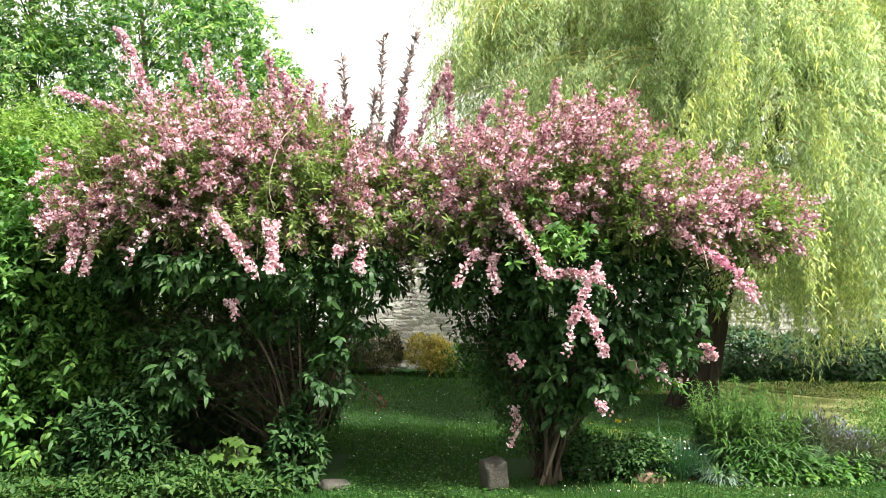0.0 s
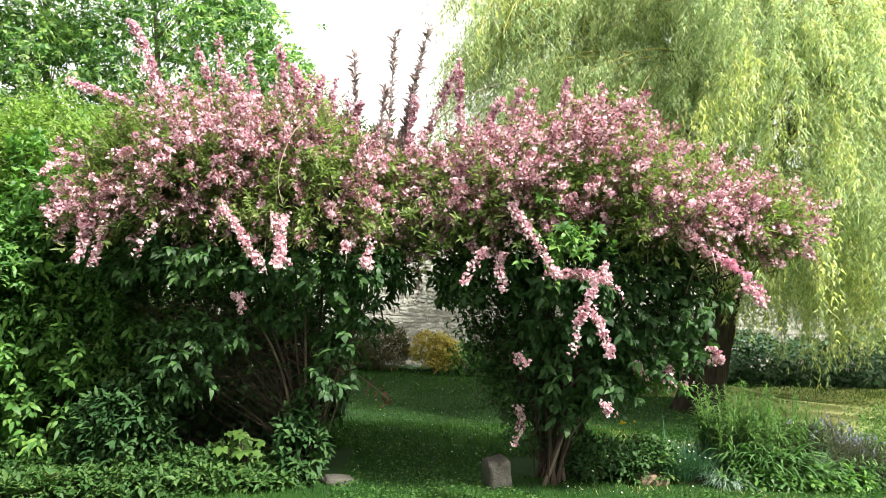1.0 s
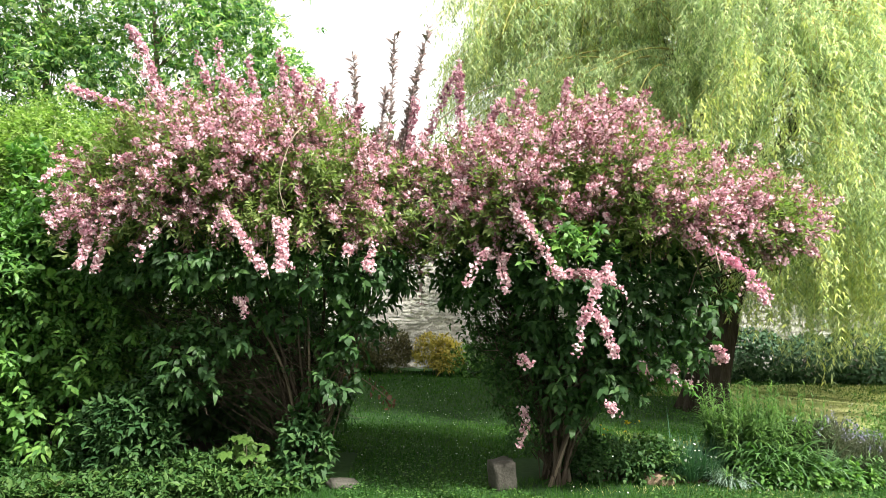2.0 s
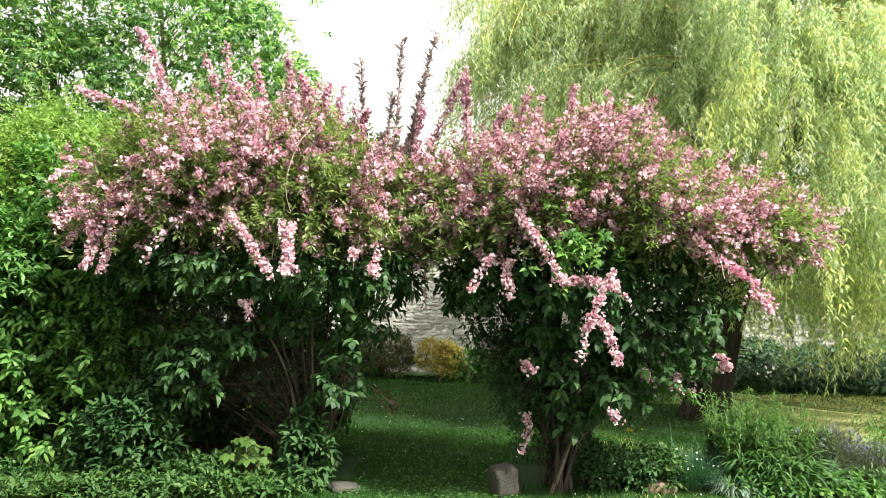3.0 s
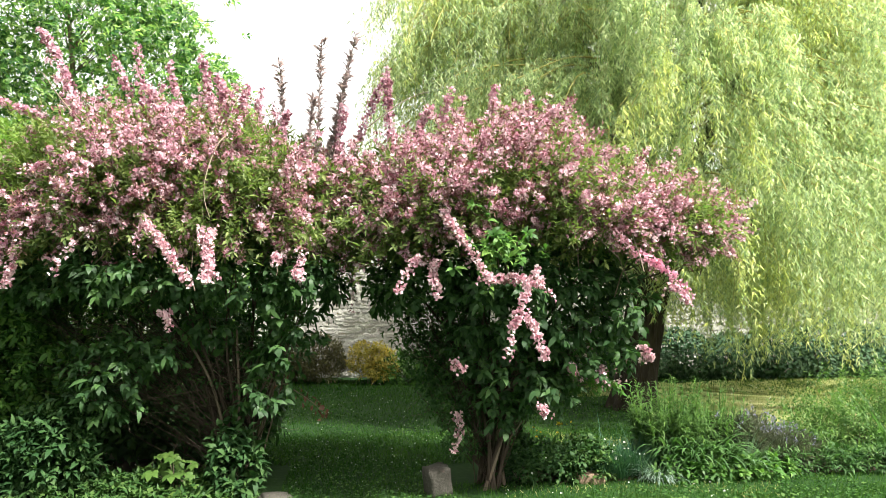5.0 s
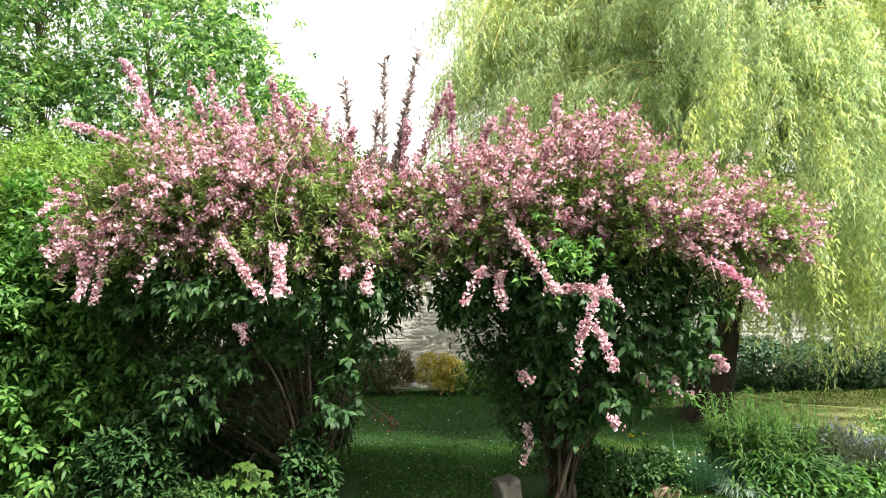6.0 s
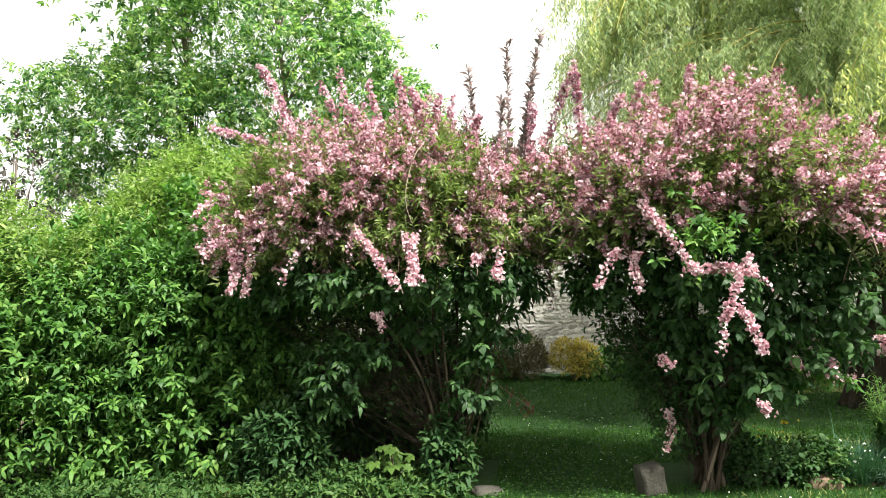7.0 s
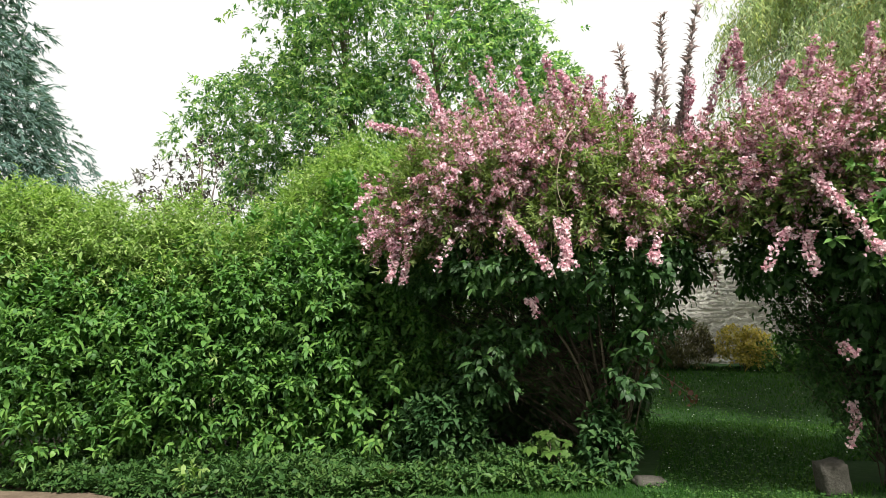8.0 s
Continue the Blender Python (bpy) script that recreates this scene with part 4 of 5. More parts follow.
def willow():
    ob = thing("weeping_willow", (3.12, 8.95, 0.0), "large weeping willow with curtains of yellow-green leaves", "tree")
    tx, ty = 3.12, 8.95
    # furrowed leaning trunk
    k, sides = 22, 40
    s = np.linspace(0, 1, k)
    cx = tx + 0.46 * s + 0.10 * s**2
    cy = ty + 0.1 * s
    cz = -0.05 + 2.6 * s
    rad = 0.245 - 0.05 * s + 0.08 * np.exp(-s * 14) + 0.06 * s**4
    a = np.linspace(0, 2 * np.pi, sides, endpoint=False)
    ridge = 1 + 0.12 * np.sin(a[None] * 9 + 1.5 * np.sin(s[:, None] * 7)) + 0.075 * np.sin(a[None] * 17 + 1.2 * np.sin(s[:, None] * 15)) + 0.08 * np.sin(a[None] * 3 + 1) * np.exp(-s[:, None] * 6)
    v = np.stack([cx[:, None] + rad[:, None] * ridge * np.cos(a), cy[:, None] + rad[:, None] * ridge * np.sin(a), np.broadcast_to(cz[:, None], ridge.shape)], -1).reshape(-1, 3)
    i = np.arange(sides)
    j = (i + 1) % sides
    f = (np.arange(k - 1)[:, None, None] * sides + np.stack([i, j, j + sides, i + sides], 1)).reshape(-1, 4)
    part("trunk", mesh_from("trunk", local(ob, v), f, M_WILLOW_BARK, True), ob, "dark deeply furrowed leaning trunk")
    top = np.array([tx + 0.56, ty + 0.1, 2.5])
    tips = np.array([(1.4, 8.0, 5.4), (2.0, 7.0, 6.0), (3.6, 6.9, 6.3), (5.2, 7.2, 5.6), (6.0, 8.4, 5.2), (5.6, 10.4, 6.0), (3.2, 11.6, 6.4), (1.2, 10.4, 6.0), (5.8, 9.6, 4.8), (4.2, 8.2, 7.2)])
    sub_roots, sub_ends = [], []
    for tip in tips:
        ln = wiggle(bezier(top[None], (top * 0.5 + tip * 0.5 + UP * 0.7)[None], tip[None], 16), 0.12)
        part("limb", tubes("limb", local(ob, ln), np.linspace(0.065, 0.018, 16)[None], M_WILLOW_BARK, 8), ob)
        for _ in range(6):
            kk = RNG.integers(5, 16)
            r = ln[0, kk]
            e = r + np.array((RNG.normal() * 1.0, RNG.normal() * 0.9, RNG.uniform(-0.2, 0.8)))
            e[0] = max(e[0], 1.2)
            sub_roots.append(r)
            sub_ends.append(e)
    sr, se = np.array(sub_roots), np.array(sub_ends)
    sub = wiggle(bezier(sr, (sr + se) / 2 + UP * 0.35, se, 9), 0.06)
    part("branchwork", tubes("branchwork", local(ob, sub), np.linspace(0.015, 0.004, 9)[None].repeat(len(sub), 0), M_WILLOW_TWIG, 5), ob, "", "stuff")
    # arching boughs, each with a cascade of strand bunches
    nb = 385
    ba = np.where(np.arange(nb) % 10 < 7, np.pi * (0.93 + 1.14 * ((np.arange(nb) * 0.618034) % 1.0)), RNG.uniform(0, np.pi * 2, nb))
    br = RNG.uniform(0.42, 1.0, nb) ** 0.8
    ring = np.column_stack([np.cos(ba) * 4.05, np.sin(ba) * 2.65])
    dome = 2.3 + 4.5 * np.sqrt(np.clip(1 - (br * 0.96) ** 2, 0, 1))
    bz = dome * RNG.uniform(0.50, 1.02, nb)
    hub = np.array((tx + 0.55, ty + 0.1))
    b_in = np.column_stack([hub + ring * (br * 0.30)[:, None], bz + RNG.uniform(0.2, 0.9, nb)])
    b_out = np.column_stack([hub + ring * br[:, None], bz])
    # a few high boughs out of view, added only to shade the lawn
    over = np.arange(nb) % 34 == 0
    m_over = over.sum()
    b_out[over] = np.column_stack([RNG.uniform(1.7, 3.9, m_over), RNG.uniform(5.1, 6.3, m_over), RNG.uniform(4.9, 5.5, m_over)])
    b_in[over] = np.column_stack([RNG.uniform(2.8, 4.2, m_over), RNG.uniform(7.4, 8.2, m_over), RNG.uniform(6.0, 6.8, m_over)])
    west = np.arange(nb) % 13 == 5
    m_west = west.sum()
    b_out[west] = np.column_stack([RNG.uniform(0.05, 0.8, m_west), RNG.uniform(7.5, 9.0, m_west), RNG.uniform(4.0, 5.3, m_west)])
    b_in[west] = np.column_stack([RNG.uniform(1.6, 2.6, m_west), RNG.uniform(8.0, 9.4, m_west), RNG.uniform(5.2, 6.2, m_west)])
    swing = np.column_stack([-np.sin(ba), np.cos(ba), np.zeros(nb)]) * RNG.normal(size=(nb, 1)) * 0.35
    bough = wiggle(bezier(b_in, b_in * 0.4 + b_out * 0.6 + UP * RNG.uniform(0.3, 0.8, (nb, 1)) + swing, b_out + swing * 0.5, 14), 0.05)
    part("boughwork", tubes("boughwork", local(ob, bough), np.linspace(0.016, 0.004, 14)[None].repeat(nb, 0), M_WILLOW_TWIG, 4), ob, "slender arching yellowish boughs", "stuff")
    each = 10
    sb = np.clip(np.linspace(0.22, 1.0, each)[None] + RNG.normal(size=(nb, each)) * 0.04, 0.1, 1) * 13
    kb = np.minimum(sb.astype(int), 12)
    ib = np.arange(nb)[:, None]
    centre = (bough[ib, kb] + (bough[ib, kb + 1] - bough[ib, kb]) * (sb - kb)[..., None]).reshape(-1, 3)
    reach = np.broadcast_to(np.linspace(0.55, 1.0, each), (nb, each)).ravel() * np.where(over, 0.5, RNG.choice([0.6, 0.9, 1.5], nb, p=[0.4, 0.4, 0.2])).repeat(each)
    # looser strands: deep in the crown, and low over the ivy
    n_mid, n_low = 200, 820
    loose = np.concatenate([np.column_stack([RNG.uniform(1.0, 6.4, n_mid), RNG.uniform(8.2, 10.6, n_mid), RNG.uniform(2.9, 6.2, n_mid)]), np.column_stack([RNG.uniform(3.2, 8.2, n_low), RNG.uniform(7.4, 10.6, n_low), RNG.uniform(1.5, 3.2, n_low)])])
    centre = np.concatenate([centre, loose])
    reach = np.concatenate([reach, RNG.uniform(0.9, 1.7, len(loose))])
    keep = (centre[:, 0] > 1.0) | (RNG.uniform(size=len(centre)) < 0.80)
    # crown thinned on its unseen right side so that sun reaches the lawn
    keep &= (centre[:, 0] < 0.72 * centre[:, 1] + 0.6) | (RNG.uniform(size=len(centre)) < 0.22)
    centre, reach = centre[keep], reach[keep]
    per = 7
    root = centre.repeat(per, 0)
    n = len(root)
    root = root + RNG.normal(size=(n, 3)) * np.array((0.055, 0.055, 0.07))
    outw = unit((root - np.array((*hub, 0))) * np.array((1, 1, 0)))
    length = np.clip(RNG.uniform(0.45, 1.0, n) * reach.repeat(per), 0.3, None)
    floor_z = np.where(root[:, 0] > 3.7, RNG.uniform(0.42, 1.5, n), np.where(root[:, 0] > 2.9, RNG.uniform(1.0, 2.0, n), RNG.uniform(1.6, 2.8, n)))
    length = np.minimum(length, np.maximum(root[:, 2] - floor_z, 0.3))
    kk = 14
    s = np.linspace(0, 1, kk)
    arc = 0.20 * RNG.uniform(0.4, 1.8, n)
    line = root[:, None] + outw[:, None] * (arc[:, None] * (1 - np.exp(-s * 4))[None])[..., None] - UP * (length[:, None] * (s - 0.12 * np.sin(np.clip(s * 5, 0, np.pi)))[None])[..., None]
    line = line + np.sin(s[None, :, None] * RNG.uniform(2, 7, (n, 1, 3)) + RNG.uniform(0, 6, (n, 1, 3))) * 0.03 * s[None, :, None]
    part("hanging_twigwork", tubes("hanging_twigwork", local(ob, line[::22, ::2]), np.linspace(0.0045, 0.002, 7)[None].repeat(len(line[::22]), 0), M_WILLOW_TWIG, 3), ob, "thin hanging yellow twigs", "stuff")
    # leaves on the strands
    cnt = np.maximum((length * 34).astype(int), 8)
    idx = np.repeat(np.arange(n), cnt)
    t = RNG.uniform(0.0, 1.0, len(idx))
    x = t * (kk - 1)
    b = np.minimum(x.astype(int), kk - 2)
    p = line[idx, b] + (line[idx, b + 1] - line[idx, b]) * (x - b)[:, None]
    a = RNG.uniform(0, 6.28, len(idx))
    side = np.column_stack([np.cos(a), np.sin(a), np.zeros(len(a))])
    axis = side * RNG.uniform(0.3, 0.85, len(idx))[:, None] - UP * RNG.uniform(0.45, 1.0, len(idx))[:, None]
    nr = RNG.normal(size=p.shape) * 0.6 + UP * 0.5 + side * 0.4
    # some boughs are in yellow young leaf, the others grey-green
    yellow = (lump_noise(root * np.array((1, 1, 0.6)), 1.1) + 0.35 * RNG.normal(size=n) > 0.28)[idx]
    for pick, mat, label in ((~yellow, M_WILLOW, "narrow grey-green leaves"), (yellow, M_WILLOW_YOUNG, "narrow yellow-green young leaves")):
        part("foliage", slips("foliage", local(ob, p[pick]), axis[pick], nr[pick], scatter_size(pick.sum(), 0.076), scatter_size(pick.sum(), 0.0145), mat), ob, label)



willow()

# ================= trees behind =================


def round_tree():
    bx, by = -5.9, 10.2
    ob = thing("broadleaf_tree", (bx, by, 0.0), "bright green broad-leaved tree with slender pale trunk", "tree")
    trunk = bezier(np.array([[bx, by, -0.05]]), np.array([[bx + 0.1, by, 2.5]]), np.array([[bx - 0.15, by - 0.1, 6.6]]), 18)
    part("trunk", tubes("trunk", local(ob, trunk), np.linspace(0.11, 0.025, 18)[None], M_BARK, 8), ob, "slender pale grey trunk")
    trunk2 = bezier(np.array([[bx + 1.5, by + 0.3, -0.05]]), np.array([[bx + 1.8, by, 2.5]]), np.array([[bx + 1.5, by - 0.1, 5.6]]), 18)
    part("trunk", tubes("trunk", local(ob, trunk2), np.linspace(0.10, 0.025, 18)[None], M_BARK, 8), ob, "slender pale grey trunk")
    lobes = [(bx + 0.7, by, 6.3, 2.0, 1.5, 1.3), (bx - 1.2, by, 5.0, 1.3, 1.2, 0.9), (bx - 2.3, by - 0.3, 4.6, 0.8, 0.8, 0.6), (bx - 1.5, by - 0.3, 3.7, 0.7, 0.8, 0.6), (bx + 1.7, by, 5.2, 1.6, 1.2, 1.1), (bx + 2.9, by + 0.1, 4.2, 0.9, 0.9, 0.9), (bx + 0.6, by - 0.4, 4.4, 1.6, 1.1, 0.6), (bx + 1.6, by - 0.3, 3.5, 1.8, 1.0, 0.6), (bx - 0.8, by - 0.3, 3.6, 1.1, 0.9, 0.6), (bx + 1.4, by + 0.2, 2.4, 2.2, 0.9, 0.9), (bx - 0.7, by - 0.2, 2.7, 1.0, 0.8, 0.8)]
    # boughs end in flat layered sprays
    ends, nm = envelope(lobes, 520, 0.36, 1.6, 0.4, -0.5, 0.4)
    tl = np.concatenate([trunk[0], trunk2[0]])
    hub = tl[((ends[:, None] - tl[None] + np.array((0, 0, -0.9))) ** 2).sum(2).argmin(1)]
    ln = wiggle(bezier(hub, (hub + ends) / 2 + UP * 0.25, ends, 8), 0.06)
    part("boughwork", tubes("boughwork", local(ob, ln[::3]), np.linspace(0.010, 0.003, 8)[None].repeat(len(ln[::3]), 0), M_BARK, 4), ob, "", "stuff")
    n = len(ends) * 22
    e = ends.repeat(22, 0)
    d = unit(np.cross(nm, RNG.normal(size=nm.shape)) + nm * 0.5).repeat(22, 0)
    p = e + RNG.normal(size=(n, 3)) * np.array((0.29, 0.29, 0.05))
    p[:, 2] -= 0.25 * ((p - e)[:, :2] ** 2).sum(1) / 0.1
    pp, ax, nr = sprigs(p, unit(d * np.array((1, 1, 0.2)) + RNG.normal(size=(n, 3)) * 0.4), 7, 0.12, 1.1, 0.35)
    part("crown", leaves("crown", local(ob, pp), ax, nr + UP * 0.6, scatter_size(len(pp), 0.085), scatter_size(len(pp), 0.042), M_TREE, simple=True), ob, "layered bright green leaves with sky gaps")


round_tree()


def conifer():
    bx, by = -18.35, 11.0
    ob = thing("conifer", (bx, by, 0.0), "tall blue-green conifer with drooping sprays", "tree")
    h = 15.0
    line = np.array([[[bx, by, z] for z in np.linspace(-0.1, h, 20)]])
    part("trunk", tubes("trunk", local(ob, line), np.linspace(0.28, 0.03, 20)[None], M_WILLOW_BARK, 8), ob)
    n = 420
    z = RNG.uniform(0.6, h * 0.97, n)
    a = RNG.uniform(0, 6.28, n)
    reach = 2.6 * (1 - (z / h) ** 1.5) * RNG.uniform(0.72, 1.08, n) + 0.3
    d = np.column_stack([np.cos(a), np.sin(a), np.zeros(n)])
    root = np.column_stack([np.full(n, bx), np.full(n, by), z])
    tip = root + d * reach[:, None] - UP * (reach * 0.28)[:, None]
    ln = bezier(root, (root + tip) / 2 + UP * 0.35, tip, 8)
    part("branchwork", tubes("branchwork", local(ob, ln), np.linspace(0.03, 0.006, 8)[None].repeat(n, 0), M_BARK, 4), ob, "", "stuff")
    lobes = [(bx, by, zz, 3.5 * (1 - (zz / 15.5) ** 1.6), 3.5 * (1 - (zz / 15.5) ** 1.6), 1.0) for zz in (1.2, 2.6, 4.0, 5.4, 6.8, 8.2, 9.6, 11.0, 12.4, 13.6)]
    p, nm = clumped(lobes, 1000, 12, 0.22, 0.26, 0.5, 1.1, 0.5, 0.9, 0.6)
    pp, ax, nr = sprigs(p, unit(nm * np.array((1, 1, 0.3)) - UP * 0.35 + RNG.normal(size=p.shape) * 0.4), 10, 0.34, 0.55, 0.35)
    part("needle_foliage", slips("needle_foliage", local(ob, pp), ax, nr, scatter_size(len(pp), 0.19), scatter_size(len(pp), 0.052), M_CONIFER), ob)


conifer()

# ================= garden behind: wall-foot plants and ivy =================
leafy_shrub("golden_shrub", [(-0.26, 11.75, 0.33, 0.28, 0.25, 0.24), (-0.10, 11.7, 0.26, 0.22, 0.22, 0.20)], 300, 0.06, 0.022, M_GOLD, "small golden-yellow leaved shrub at the wall foot", "shrub", inner=0.4, rise=0.6)
leafy_shrub("brown_shrub", [(-1.15, 11.9, 0.32, 0.45, 0.3, 0.34), (-1.6, 12.0, 0.30, 0.4, 0.3, 0.32)], 900, 0.06, 0.020, M_BROWN_SHRUB, "low brownish-green bush at the wall foot", "shrub", inner=0.3, rise=0.9)
leafy_shrub("low_dark_shrub", [(0.35, 11.75, 0.18, 0.45, 0.3, 0.22), (0.9, 11.7, 0.2, 0.4, 0.3, 0.24)], 300, 0.06, 0.03, M_LAUREL, "low dark green plant at the wall foot", "shrub")
leafy_shrub("low_dark_shrub", [(1.5 + 0.55 * i, 11.85 - 0.03 * i, 0.36, 0.45, 0.28, 0.42 + 0.06 * (i % 2)) for i in range(5)], 1300, 0.06, 0.034, M_IVY, "dark green shrubs along the shaded wall foot", "shrub")


def ivy_bank():
    ob = thing("ivy", (6.5, 11.75, 0.0), "thick dark green ivy climbing the garden wall", "ivy")
    lobes = [(4.3 + 0.75 * i, 11.72 - 0.055 * i, 0.24, 0.62, 0.36, 0.30) for i in range(9)]
    lobes += [(4.1, 11.95, 0.55, 0.6, 0.25, 0.38), (5.0, 11.9, 0.50, 0.6, 0.25, 0.32), (6.7, 11.85, 0.56, 0.6, 0.25, 0.34), (7.7, 11.8, 0.58, 0.7, 0.25, 0.40), (8.8, 11.75, 0.56, 0.8, 0.25, 0.40), (5.9, 11.9, 0.44, 0.6, 0.22, 0.30)]
    p, nm = envelope(lobes, 20000, 0.16, 2.2, 0.2, -0.8, 0.2)
    p[:, 2] = np.maximum(p[:, 2], 0.02)
    ax = unit(nm * 0.4 - UP * 0.6 + RNG.normal(size=p.shape) * 0.5)
    nr = nm + UP * 0.4 + RNG.normal(size=p.shape) * 0.3
    part("foliage", leaves("foliage", local(ob, p), ax, nr, scatter_size(len(p), 0.060), scatter_size(len(p), 0.056), M_IVY, simple=True), ob)
    n = 60
    foot = np.column_stack([RNG.uniform(4, 9.5, n), np.full(n, 11.85), np.zeros(n)])
    end = foot + np.column_stack([RNG.normal(size=n) * 0.3, np.zeros(n), RNG.uniform(0.3, 1.1, n)])
    part("vinework", tubes("vinework", local(ob, wiggle(bezier(foot, (foot + end) / 2, end, 8), 0.06)), np.linspace(0.012, 0.004, 8)[None].repeat(n, 0), M_BARK, 4), ob, "", "stuff")


ivy_bank()

# ================= perennial bed on the right =================


def blades(ob, name, centre, count, length, width, mat, fan=0.9, bend=0.6, spread_r=0.12, label="", k=5):
    """Strap leaves that rise from a tuft and arch over: ribbons with a rib fold."""
    n = count
    a = RNG.uniform(0, 6.28, n)
    out = np.column_stack([np.cos(a), np.sin(a), np.zeros(n)])
    L = scatter_size(n, length, 0.22)
    f = RNG.uniform(0.1, fan, n)
    s = np.linspace(0, 1, k)
    root = np.array(centre) + out * (RNG.uniform(0, spread_r, n))[:, None]
    ang = f[:, None] + bend * (s[None] ** 1.5) * RNG.uniform(0.5, 2.6, n)[:, None]
    step = L[:, None] / (k - 1)
    r = np.cumsum(np.sin(ang) * step, 1) - np.sin(ang[:, :1]) * step
    z = np.cumsum(np.cos(ang) * step, 1) - np.cos(ang[:, :1]) * step
    mid = root[:, None] + out[:, None] * r[..., None] + UP * z[..., None]
    mid[..., 2] = np.maximum(mid[..., 2], 0.01)
    side = np.column_stack([-out[:, 1], out[:, 0], np.zeros(n)])
    w = width * np.array([0.7, 1.0, 0.9, 0.6, 0.05][:k]) * 0.5
    lft = mid + side[:, None] * w[None, :, None]
    rgt = mid - side[:, None] * w[None, :, None]
    v = np.stack([lft, rgt], 2).reshape(-1, 3)
    q = np.array([[2 * i, 2 * i + 1, 2 * i + 3, 2 * i + 2] for i in range(k - 1)])
    fc = (np.arange(n)[:, None, None] * 2 * k + q).reshape(-1, 4)
    return part(name, mesh_from(name, local(ob, v), fc, mat, True), ob, label)


def ribbons(ob, name, root, out, length, start, bend, width, mat, label="", k=6):
    """Strap leaves from given roots: they leave at the angle start from upright and bend over by bend."""
    n = len(root)
    t = np.linspace(0, 1, k)
    ang = start[:, None] + bend[:, None] * t[None] ** 1.3
    step = (length / (k - 1))[:, None]
    r = np.cumsum(np.sin(ang) * step, 1) - np.sin(ang[:, :1]) * step
    z = np.cumsum(np.cos(ang) * step, 1) - np.cos(ang[:, :1]) * step
    mid = root[:, None] + out[:, None] * r[..., None] + UP * z[..., None]
    mid[..., 2] = np.maximum(mid[..., 2], 0.012)
    side = np.column_stack([-out[:, 1], out[:, 0], np.zeros(n)])
    w = width[:, None] * np.interp(t, [0, 0.25, 0.6, 1], [0.55, 1.0, 0.8, 0.04])[None] * 0.5
    v = np.stack([mid + side[:, None] * w[..., None], mid - side[:, None] * w[..., None]], 2).reshape(-1, 3)
    q = np.array([[2 * i, 2 * i + 1, 2 * i + 3, 2 * i + 2] for i in range(k - 1)])
    f = (np.arange(n)[:, None, None] * 2 * k + q).reshape(-1, 4)
    return part(name, mesh_from(name, local(ob, v), f, mat, True), ob, label)


def perennial_clump():
    """Many upright leafy stems, set with arching leaves that are long below and short at the tips."""
    ob = thing("perennial_clump", (2.55, 5.85, 0.0), "bushy green lily clump with upright stems of arching strap leaves", "perennial")
    n = 150
    a = RNG.uniform(0, 6.28, n)
    r = np.sqrt(RNG.uniform(0, 1, n))
    foot = np.column_stack([2.56 + 0.40 * r * np.cos(a), 5.98 + 0.26 * r * np.sin(a), np.zeros(n)])
    hgt = RNG.uniform(0.42, 0.76, n) * (1 - 0.30 * np.clip((5.9 - foot[:, 1]) / 0.2, 0, 1))
    tip = foot + np.column_stack([np.cos(a) * r * 0.10 + RNG.normal(size=n) * 0.03, np.sin(a) * r * 0.06 + RNG.normal(size=n) * 0.03, hgt])
    ln = wiggle(bezier(foot, (foot + tip) / 2 + UP * 0.04, tip, 9), 0.012)
    part("stalk_growth", tubes("stalk_growth", local(ob, ln), np.linspace(0.005, 0.002, 9)[None].repeat(n, 0), M_FEATHER, 3), ob, "", "stuff")
    m = 34
    t = np.linspace(0.10, 1.0, m)[None] + RNG.uniform(-0.02, 0.02, (n, m))
    x = np.clip(t, 0, 1) * 8
    k = np.minimum(x.astype(int), 7)
    i = np.arange(n)[:, None]
    root = (ln[i, k] + (ln[i, k + 1] - ln[i, k]) * (x - k)[..., None]).reshape(-1, 3)
    t = np.clip(t, 0, 1).ravel()
    b = RNG.uniform(0, 6.28, n * m)
    out = np.column_stack([np.cos(b), np.sin(b), np.zeros(n * m)])
    low = t < 0.55
    for sel, mat, name in ((low, M_STRAP, "strap_foliage"), (~low, M_FEATHER, "stalk_leaves")):
        c = sel.sum()
        ribbons(ob, name, root[sel], out[sel], scatter_size(c, 1.0, 0.2) * (0.225 - 0.165 * t[sel]), RNG.uniform(0.45, 0.95, c), RNG.uniform(0.9, 1.9, c), 0.0205 - 0.0125 * t[sel], mat)
    for cx, cy, c in ((2.34, 5.78, 90), (2.50, 5.72, 130), (2.66, 5.71, 130), (2.80, 5.76, 100)):
        f = RNG.uniform(0, 6.28, c)
        o = np.column_stack([np.cos(f), np.sin(f), np.zeros(c)])
        ribbons(ob, "strap_foliage", np.array((cx, cy, 0.0)) + o * RNG.uniform(0, 0.12, (c, 1)) + UP * RNG.uniform(0.02, 0.20, (c, 1)), o, scatter_size(c, 0.25, 0.2), RNG.uniform(0.2, 0.8, c), RNG.uniform(1.0, 1.9, c), scatter_size(c, 0.021, 0.15), M_STRAP)
    return ob


